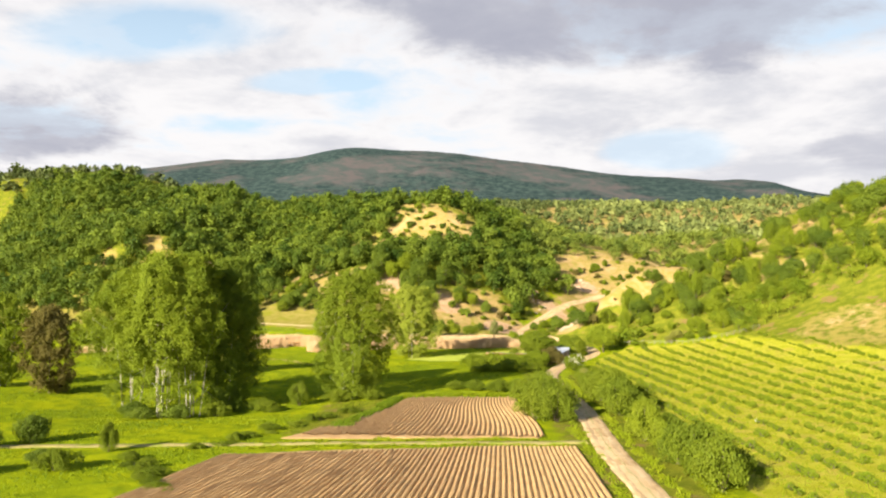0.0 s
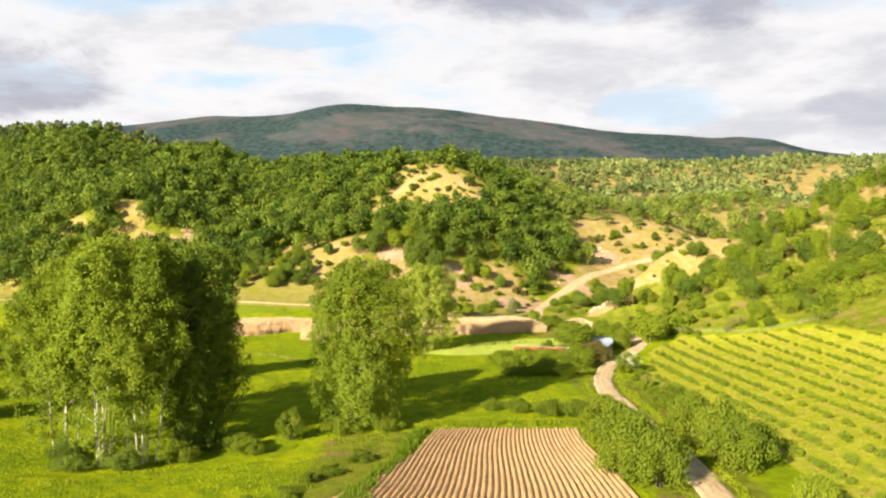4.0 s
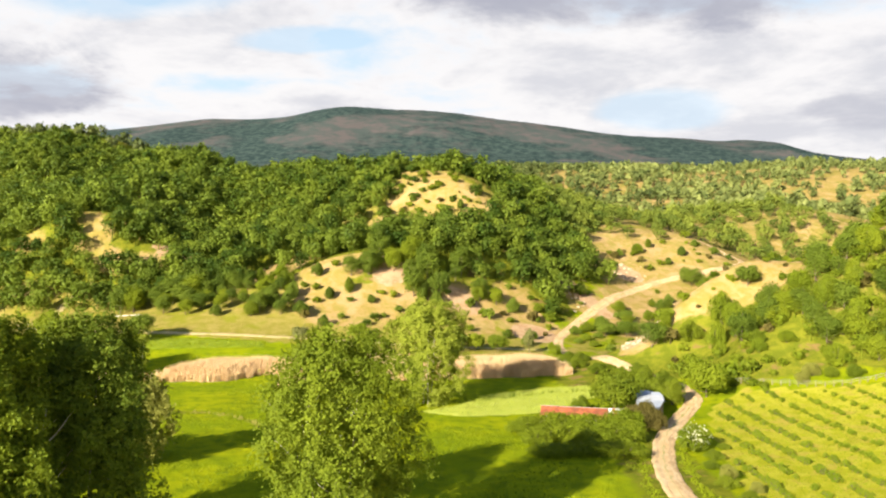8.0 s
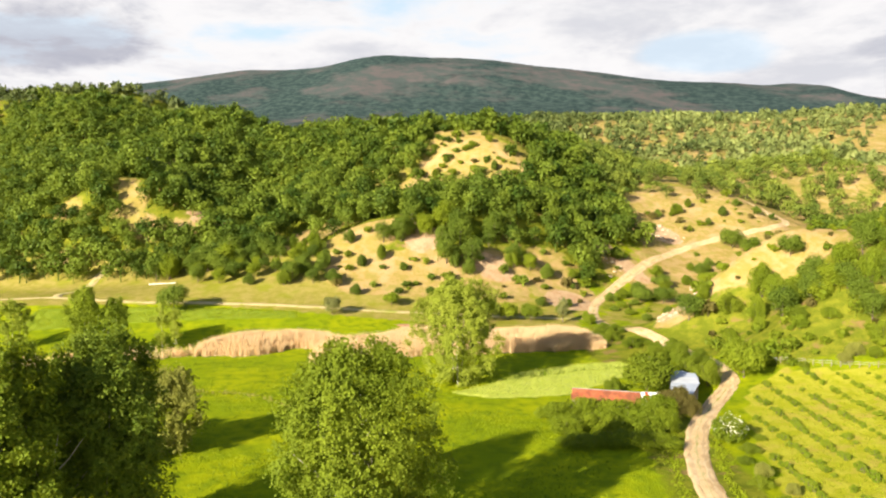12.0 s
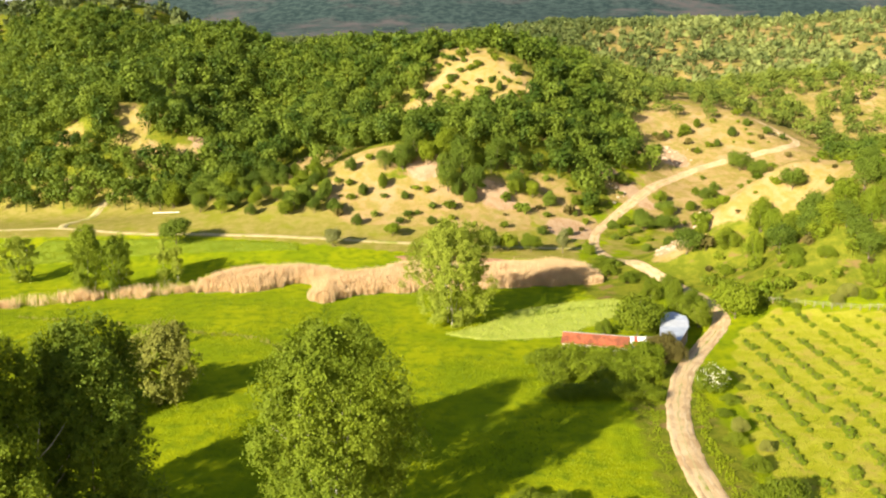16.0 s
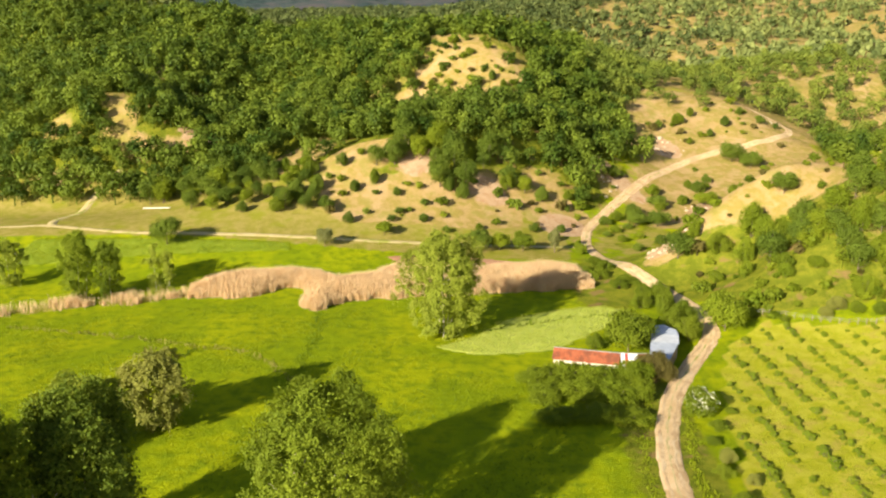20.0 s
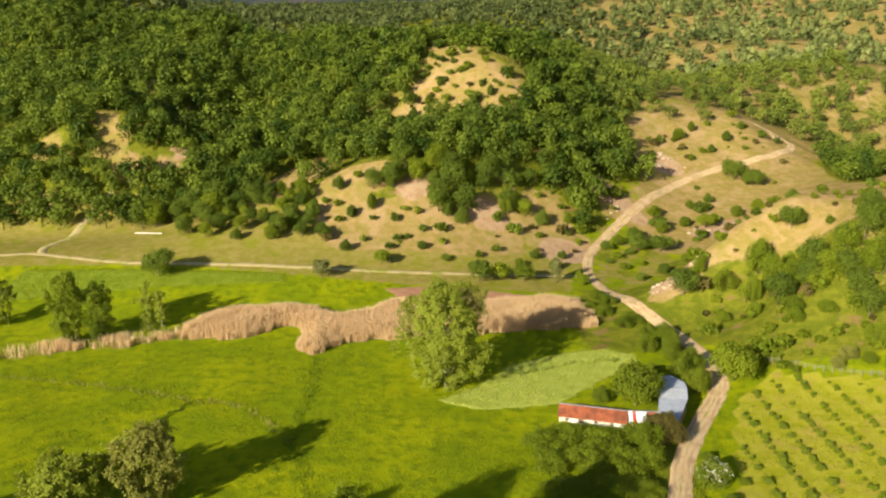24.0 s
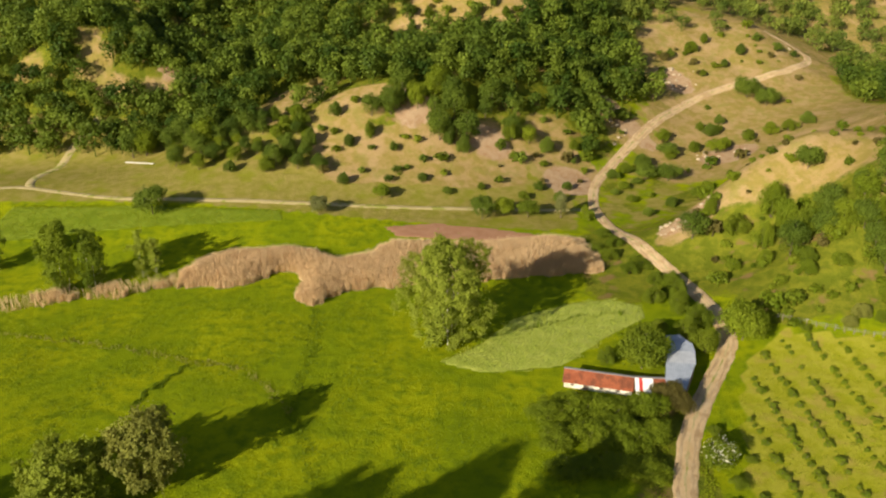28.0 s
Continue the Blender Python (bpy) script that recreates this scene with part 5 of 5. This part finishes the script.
def slab(corners, thick, mat, name, parent, waves_at=0.0, label=""):
    """A sheet between four corners (front left, front right, back right, back left), corrugated across when waves_at is its wave length."""
    a, b, c, d = (np.array(q, float) for q in corners)
    n = max(2, int(np.linalg.norm(b - a) / waves_at * 4)) if waves_at else 2
    u = np.linspace(0, 1, n)[:, None]
    lift = (0.035 * np.sin(np.arange(n) * math.pi / 2))[:, None] * (0, 0, 1) if waves_at else 0
    front, back = a + (b - a) * u + lift, d + (c - d) * u + lift
    down = np.array((0, 0, thick))
    v = np.concatenate([front, back, front - down, back - down])
    i = np.arange(n - 1)
    f = np.concatenate([np.stack([i, i + 1, i + n + 1, i + n], 1), np.stack([i + 2 * n, i + 3 * n, i + 3 * n + 1, i + 2 * n + 1], 1),
                        np.stack([i, i + 2 * n, i + 2 * n + 1, i + 1], 1), np.stack([i + n, i + n + 1, i + 3 * n + 1, i + 3 * n], 1),
                        [[0, n, 3 * n, 2 * n], [n - 1, 3 * n - 1, 4 * n - 1, 2 * n - 1]]])
    return held(name, raw(name, v, f, mat), parent, label)


def block(size, at, mat, name, parent, label="", bevel=0.03):
    bm = bmesh.new()
    bmesh.ops.create_cube(bm, size=1.0, matrix=Matrix.Translation(at) @ Matrix.Diagonal((*size, 1)))
    if bevel:
        bmesh.ops.bevel(bm, geom=bm.edges[:], offset=bevel, segments=1, affect="EDGES")
    return part(name, bm, mat, parent, label)


z0 = ground_at(9, 227)
shed = tagged(new("shed"), "long low shed with a rusty red sheet roof and cream walls", "shed")
FRONT, BACK, LOW, HIGH = -1.6, 1.5, 1.1, 2.6
block((12.2, 0.22, 1.25), (6.3, FRONT + 0.4, 0.4), PLASTER, "wall", shed)
block((12.2, 0.22, 2.6), (6.3, BACK - 0.25, 1.0), PLASTER, "wall", shed)
for x in (0.3, 12.3):
    block((0.22, 2.3, 1.35), (x, 0.05, 0.42), PLASTER, "wall", shed)
block((1.0, 0.08, 0.95), (4.2, FRONT + 0.26, 0.47), OLD_WOOD, "door", shed, "weathered plank door")
for x in (1.7, 7.0, 10.0):
    w = block((0.7, 0.08, 0.3), (x, FRONT + 0.26, 0.72), DARK_GAP, "window", shed, "dark panel painted as the shade inside a window")
    block((0.9, 0.12, 0.06), (x, FRONT + 0.23, 0.54), OLD_WOOD, "sill", w)
for k in range(12):
    xa = -0.1 + k * 1.06
    lift = 0.02 * (k % 2)
    slab([(xa, FRONT, LOW + lift), (xa + 1.1, FRONT, LOW + lift), (xa + 1.1, BACK - 0.55, HIGH + lift), (xa, BACK - 0.55, HIGH + lift)], 0.03, RUST, "roof_sheet", shed, 0.27)
slab([(-0.15, BACK - 0.66, HIGH + 0.08), (12.7, BACK - 0.66, HIGH + 0.08), (12.7, BACK + 0.1, HIGH - 0.05), (-0.15, BACK + 0.1, HIGH - 0.05)], 0.06, GREY_SHEET, "ridge_cap", shed, 0, "grey ridge strip")
shed.matrix_basis = pose(3.1, 229.0, z0, 0, 0, -11.5)

store = tagged(new("shed"), "short shed patched with white and red roof sheets", "shed")
block((5.4, 0.2, 1.25), (2.8, FRONT + 0.45, 0.4), PLASTER, "wall", store)
block((5.4, 0.2, 2.6), (2.8, BACK - 0.4, 0.95), PLASTER, "wall", store)
xa = 0.0
for wide, mat in ((0.7, WHITE_SHEET), (0.65, RED_SHEET), (1.9, WHITE_SHEET), (2.2, RUST)):
    slab([(xa, FRONT + 0.03, LOW + 0.05), (xa + wide, FRONT + 0.03, LOW + 0.05), (xa + wide, BACK - 0.55, HIGH + 0.04), (xa, BACK - 0.55, HIGH + 0.04)], 0.03, mat, "roof_sheet", store, 0.27)
    xa += wide
slab([(0.1, BACK - 0.66, HIGH + 0.12), (5.4, BACK - 0.66, HIGH + 0.12), (5.4, BACK + 0.1, HIGH), (0.1, BACK + 0.1, HIGH)], 0.05, GREY_SHEET, "ridge_cap", store)
store.matrix_basis = pose(15.65, 226.45, z0, 0, 0, -1.5)

zb = ground_at(25, 232)
barn = tagged(new("barn"), "barn wing with pale blue-grey metal roof sheets", "barn")


def roof_bay(corners, lo, hi, mat):
    """One bay of the barn: four roof sheets over plank walls; corners run front left, front right, back right, back left."""
    a, b, c, d = (Vector(q) for q in corners)
    for k in range(4):
        f0, f1 = a.lerp(b, k / 4), a.lerp(b, (k + 1.03) / 4)
        g0, g1 = d.lerp(c, k / 4), d.lerp(c, (k + 1.03) / 4)
        up = 0.015 * (k % 2)
        slab([(*f0, lo + up), (*f1, lo + up), (*g1, hi + up), (*g0, hi + up)], 0.03, mat, "roof_sheet", barn, 0.3)
    mid = (a + b + c + d) / 4
    for p, q, mat_of, tall in ((a, b, GREY_SHEET, lo), (b, c, OLD_WOOD, min(lo, hi)), (d, a, OLD_WOOD, min(lo, hi))):
        p, q = p.lerp(mid, 0.1), q.lerp(mid, 0.1)
        way = q - p
        w = block((way.length, 0.16, tall), (0, 0, tall / 2 - 0.12), mat_of, "wall", barn)
        w.matrix_basis = pose(*((p + q) / 2), 0, 0, 0, math.degrees(math.atan2(way.y, way.x)))


roof_bay([(20.9, 226.4), (24.0, 223.4), (27.2, 231.6), (22.0, 231.9)], 2.5, 3.1, BLUE_SHEET)
roof_bay([(22.1, 231.8), (27.3, 231.5), (28.0, 235.8), (22.8, 236.2)], 3.05, 3.35, PALE_SHEET)
roof_bay([(22.9, 236.0), (28.1, 235.6), (28.2, 239.2), (23.2, 240.0)], 3.2, 3.4, BLUE_SHEET)
roof_bay([(23.3, 239.8), (28.2, 239.0), (26.6, 243.3), (23.9, 242.9)], 3.25, 3.0, BLUE_SHEET)
barn.matrix_basis = pose(0, 0, zb)
door = block((0.1, 1.6, 2.0), (0, 0, 0.95), DARK_GAP, "door", barn, "dark panel painted as the shade inside a doorway")
door.matrix_basis = pose(25.55, 228.4, 0, 0, 0, -21)

# ---- reeds ----
REEDS = [(-128, 246), (-111, 254.5), (-105, 259), (-99, 257.5), (-89, 265), (-70, 266.5), (-66, 272), (-63.7, 275), (-58.4, 275), (-56, 268), (-55.5, 261), (-51, 257.5), (-48.5, 262),
         (-46, 266.5), (-35, 269), (-22, 271.5), (-13, 274), (-6, 276.5), (7.7, 279), (16, 279.5), (15, 287), (11, 299), (3, 300.5), (-14, 295), (-24, 294), (-38, 294), (-42, 288), (-44.5, 285),
         (-50, 281.5), (-57, 286), (-64, 287.5), (-78, 284), (-86, 277.5), (-87, 271), (-98.7, 266), (-104, 263), (-115, 260), (-126, 254)]


def blade_field(poly, count, tall, wide, seed, gap=None, lean=0.12, uneven=0.25, edge=1.5, clump=0.0):
    """Upright blades of two joined quads within an outline: corners and faces."""
    r = np.random.RandomState(seed)
    xs, ys = [p[0] for p in poly], [p[1] for p in poly]
    x, y = r.uniform(min(xs), max(xs), count * 4), r.uniform(min(ys), max(ys), count * 4)
    keep = inside(poly, x + 1.1 * waves(x, y, 6, 41), y + 1.1 * waves(x, y, 6, 42))
    if gap:
        keep &= r.rand(len(x)) < gap(x, y)
    x, y = x[keep][:count], y[keep][:count]
    n = len(x)
    h = tall * (1 + uneven * r.randn(n)).clip(0.4, 1.5) * (0.58 + 0.42 * smooth(near_line(poly + poly[:1], x, y), 0, edge))
    h = h * (1 + clump * waves(x, y, 7.0, seed))
    a = r.rand(n) * 6.283
    w = wide * r.uniform(0.6, 1.4, n)
    dx, dy = np.cos(a) * w / 2, np.sin(a) * w / 2
    lx, ly = lean * h * r.randn(n), lean * h * r.randn(n)
    z = height(x, y) - 0.05
    v = np.stack([np.c_[x - dx, y - dy, z], np.c_[x + dx, y + dy, z], np.c_[x + dx * 0.8 + lx * 0.4, y + dy * 0.8 + ly * 0.4, z + h * 0.6],
                  np.c_[x - dx * 0.8 + lx * 0.4, y - dy * 0.8 + ly * 0.4, z + h * 0.6], np.c_[x + dx * 0.25 + lx, y + dy * 0.25 + ly, z + h], np.c_[x - dx * 0.25 + lx, y - dy * 0.25 + ly, z + h]], 1)
    i = np.arange(n)[:, None] * 6
    f = np.concatenate([i + np.array([[0, 1, 2, 3]]), i + np.array([[3, 2, 4, 5]])])
    return v.reshape(-1, 3), f


REED = leaf_material("dry_reeds", (0.585, 0.420, 0.235), (0.70, 0.535, 0.325), 0.25)
GREEN_BLADE = leaf_material("grass_blades", (0.15, 0.21, 0.006), (0.27, 0.31, 0.010), 0.3)
DARK_BLADE = leaf_material("dark_grass_blades", (0.085, 0.145, 0.006), (0.16, 0.215, 0.010), 0.3)
CROP = leaf_material("cereal_blades", (0.33, 0.40, 0.060), (0.46, 0.50, 0.10), 0.4, 0.3)
DRY_BLADE = leaf_material("dry_grass_blades", (0.21, 0.22, 0.035), (0.32, 0.29, 0.08), 0.25)
thin_out = lambda x, y: np.where(x < -86, 0.12 + 0.6 * smooth(waves(x, y, 9, 5), 0.0, 0.4), 1.0) * (1 - 0.75 * spots(x, y, (-108, 262, 9, 4, 0), (-97, 266, 3, 4, 0), (-92, 262, 2, 5, 20), (-118, 250, 5, 3, 0), (-44, 288, 2, 6, 20), (-60, 279, 8, 1.5, 10), (-93, 269, 5, 4, 0), (-120, 256, 9, 4, 20)))
v, f = blade_field(REEDS, 130000, 2.9, 0.09, 81, thin_out, 0.17, 0.13, 4.0, 0.12)
tagged(new("reed_bed", raw("reed_bed", v, f, REED)), "winding bed of dry pinkish-tan reeds", "reeds", kind="stuff")

# ---- crops ----
CROP_COVER = speckled("crop_cover", (0.35, 0.425, 0.060), (0.46, 0.50, 0.10), 3.0, depth=0.2)
STRIP_COVER = speckled("strip_cover", (0.17, 0.245, 0.010), (0.24, 0.305, 0.022), 3.0, depth=0.15)
for poly, tall, label, count in ((CEREAL, 0.5, "pale green standing cereal crop", 12000), (UPPER_CEREAL, 0.4, "pale green strip of crop beside the track", 20000)):
    v, f = sheet(poly, 1.0, 0.35 * tall, 0.16, 5, 1.6)
    structure("crop_ground", raw("crop_ground", v, f, CROP_COVER if poly is CEREAL else STRIP_COVER), "pale green ground under the crop", "field")
    v, f = blade_field(poly, count, tall, 0.09, 83, None, 0.25, 0.16, 1.0, 0.10)
    tagged(new("cereal_crop", raw("cereal_crop", v, f, CROP if poly is CEREAL else GREEN_BLADE)), label, "crop", kind="stuff")
v, f = sheet(RED_PATCH, 1.2, 0.12, 0.06, 6, 1.0)
structure("bare_field", raw("bare_field", v, f, RED_SOIL), "bare reddish dug earth beyond the reeds", "field")
DITCH = [(-118, 241), (-104, 239), (-88, 237), (-69, 232), (-58, 230), (-50, 222), (-45, 215)]
DITCH_B = [(-69, 231), (-72, 224), (-74, 216)]
STREAM = [(-51, 257), (-49, 250), (-47, 240), (-46, 228), (-45, 216), (-40, 207), (-36, 196)]


def along_line(points, wide):
    line = [Vector(p) for p in points]
    left, right = [], []
    for k, p in enumerate(line):
        way = (line[min(k + 1, len(line) - 1)] - line[max(k - 1, 0)]).normalized()
        s = Vector((-way.y, way.x)) * wide
        left.append(tuple(p + s))
        right.append(tuple(p - s))
    return left + right[::-1]


for points, wide, count, tall, mat, label in ((DITCH, 0.7, 1500, 0.5, DRY_BLADE, "strip of rank grass along a shallow ditch"), (DITCH_B, 0.6, 400, 0.4, DARK_BLADE, "dark strip of grass along a side ditch"),
                                              (STREAM, 1.1, 900, 0.4, DARK_BLADE, "rank dark grass along a small stream"),
                                              ([(-16, 243), (-4, 250), (8, 256), (18, 258)], 0.35, 500, 1.1, DARK_BLADE, "line of darker weeds through the crop"),
                                              ([(15.3, 60), (15, 110), (15.3, 130), (14.5, 168), (14, 186), (15.6, 198), (19, 213)], 0.8, 2600, 0.26, GREEN_BLADE, "uncut grass along the road"),
                                              ([(21.4, 60), (21.3, 110), (22, 140), (21.4, 168), (21, 186), (22.6, 198), (25.6, 211)], 0.9, 2600, 0.32, GREEN_BLADE, "uncut verge grass along the road"),
                                              ([(-30, 106.2), (-8, 110.4), (9, 111.8)], 0.8, 1600, 0.28, GREEN_BLADE, "grass strip beside the farm track"),
                                              ([(-30, 103), (-8, 106.4), (13, 108)], 0.7, 1600, 0.28, GREEN_BLADE, "grass strip beside the farm track"),
                                              ([(-15, 157), (-4, 158), (9, 158)], 1.6, 2600, 0.5, GREEN_BLADE, "tall grass behind the ploughed field"),
                                              ([(-21, 120), (-17, 138), (-15, 154)], 1.2, 1500, 0.7, DARK_BLADE, "weeds at the edge of the ploughed field")):
    v, f = blade_field(along_line(points, wide), count * 2, tall, 0.14, 85, None, 0.25, 0.3, 0.3)
    tagged(new("rough_grass", raw("rough_grass", v, f, mat)), label, "grass", kind="stuff")

# meadow tussocks
MEADOW = [(-140, 95), (-60, 60), (-38, 79), (-30, 105), (-16, 158), (12, 160), (14, 185), (20, 212), (0, 222), (-25, 236), (-40, 262), (-66, 264), (-120, 246), (-160, 230)]
for mat, count, tall, seed in ((GREEN_BLADE, 40000, 0.2, 91), (DARK_BLADE, 26000, 0.24, 92)):
    v, f = blade_field(MEADOW, count, tall, 0.15, seed, (lambda s: lambda x, y: smooth(waves(x, y, 26, s), -0.1, 0.5))(seed), 0.3, 0.35, 2.0)
    tagged(new("meadow_grass", raw("meadow_grass", v, f, mat)), "uneven tussocks of meadow grass", "grass", kind="stuff")

# ---- orchard ----
young = []
for k in range(5):
    young.append(bush("orchard_bush", 1.25, 0.85, 260, 0.24, leaf_material("orchard_leaves", (0.12, 0.19, 0.010), (0.25, 0.30, 0.02)) if k == 0 else bpy.data.materials["orchard_leaves"], 190 + k))
r = np.random.RandomState(5)
spots_of = []
for row in range(-3, 13):
    x0 = 36.5 + 4.9 * row
    for k in range(108):
        y = 248 - 1.75 * k + 0.3 * r.randn()
        x = x0 + (248 - y) * 0.075 - 0.004 * (248 - y) * (row < 2) + 0.12 * r.randn()
        if inside(VINEYARD, np.array(x), np.array(y)) and near_line(VINEYARD + VINEYARD[:1], np.array(x), np.array(y)) > 1.2 and r.rand() < 0.84:
            spots_of.append((x, y, r.uniform(0.6, 1.05) * (0.75 if r.rand() < 0.2 else 1.0), r.rand() * 360))
spots_of.sort(key=lambda q: q[0] - 0.10 * abs(q[1] - 170))
for n, (x, y, s, turn) in enumerate(spots_of[:300]):
    if n < 5:
        tagged(stand(young[n], x, y, turn, s), "small green bush in an orchard row", "orchard bush", "orchard rows")
    else:
        repeat(young[n % 5], x, y, turn, s)
vs, fs, count = [], [], 0
for n, (x, y, s, turn) in enumerate(spots_of[300:]):
    v, f = leaf_cloud([(0, 0, 0.65, 0.6, 0.6, 0.5), (0.4, 0.1, 0.55, 0.45, 0.45, 0.45), (-0.3, -0.3, 0.5, 0.4, 0.4, 0.4)], 150, 0.24, n % 40)
    vs.append(v * s + np.array([x, y, ground_at(x, y)]))
    fs.append(f + count)
    count += len(v)
if vs:
    tagged(new("orchard_bushes", raw("orchard_bushes", np.concatenate(vs), np.concatenate(fs), bpy.data.materials["orchard_leaves"])), "further rows of small green orchard bushes", "orchard", kind="stuff")
v, f = blade_field(VINEYARD, 24000, 0.22, 0.16, 97, None, 0.3, 0.35, 1.0)
tagged(new("orchard_grass", raw("orchard_grass", v, f, GREEN_BLADE)), "yellowing grass between the orchard rows", "grass", kind="stuff")

# ---- small things ----
bx = tagged(new("box"), "small white wooden box among the orchard rows", "box")
block((0.7, 0.6, 0.7), (0, 0, 0.35), WHITE_SHEET, "body", bx)
block((0.8, 0.7, 0.08), (0, 0, 0.76), WHITE_SHEET, "lid", bx)
stand(bx, 45, 128, 20, 0.6, 0.0)

trough = tagged(new("water_trough"), "long low white concrete trough on the hillside meadow", "trough")
block((13.0, 0.6, 0.2), (0, 0, 0.05), CONCRETE, "base", trough)
for y in (-0.24, 0.24):
    block((13.0, 0.12, 0.16), (0, y, 0.22), CONCRETE, "side", trough)
for x in (-6.4, 6.4):
    block((0.14, 0.36, 0.16), (x, 0, 0.22), CONCRETE, "end", trough)
za, zc = ground_at(-134, 342), ground_at(-120, 336)
trough.matrix_basis = Matrix.Translation((-127, 339, (za + zc) / 2 + 0.1)) @ Euler((0, -math.atan2(zc - za, 15.2), math.atan2(-6, 14))).to_matrix().to_4x4()

fence = tagged(new("fence"), "old wooden post fence above the orchard", "fence")
line = curve_through([(44, 252), (48.5, 250), (57, 245.2), (66, 241), (74, 239.5), (84, 236)], 1.6)
tops = []
for k, (x, y) in enumerate(line):
    z = ground_at(x, y)
    h = 1.25 + 0.12 * math.sin(k * 2.3)
    v, f = tube([(x, y, z - 0.2), (x + 0.03 * math.sin(k), y, z + h)], [0.08, 0.07], 6)
    held("post", raw("post", v, f, OLD_WOOD), fence)
    tops.append((x, y, z + h))
for drop in (0.15, 0.6):
    v, f = tube([(x, y, z - drop) for x, y, z in tops], [0.02] * len(tops), 4)
    held("wire", raw("wire", v, f, GREY_SHEET), fence)

ROCK = speckled("pale_rock", (0.44, 0.345, 0.23), (0.55, 0.455, 0.33), 1.4, depth=0.15)
r = np.random.RandomState(31)
rocks = []
for k in range(4):
    bm = bmesh.new()
    bmesh.ops.create_icosphere(bm, subdivisions=2, radius=1.0)
    for q in bm.verts:
        q.co *= 1 + 0.28 * noise.noise(q.co * 1.7 + Vector((k * 9, 0, 0)))
        q.co.z *= 0.6
    rocks.append(part("boulder", bm, ROCK))
n = 0
for cx, cy, a, b, count in ((60, 425, 7, 8, 26), (38, 296, 7, 3.5, 22), (32, 375, 4, 10, 16), (66, 372, 9, 5, 16), (113, 461, 6, 4, 8)):
    for _ in range(count):
        x, y = cx + a * r.uniform(-1, 1), cy + b * r.uniform(-1, 1)
        if near_line(ROAD, np.array(x), np.array(y)) < 3.4:
            continue
        s = r.uniform(0.25, 0.95)
        ob = rocks[n] if n < 4 else rocks[n % 4].copy()
        if n >= 4:
            scene.collection.objects.link(ob)
        ob.matrix_basis = pose(x, y, ground_at(x, y) + 0.05 * s, 0, 0, r.rand() * 360) @ Matrix.Diagonal((s, s * r.uniform(0.7, 1.2), s, 1))
        tagged(ob, "weathered pale rock on the bare bank", "rock", "rocks on the bank")
        n += 1
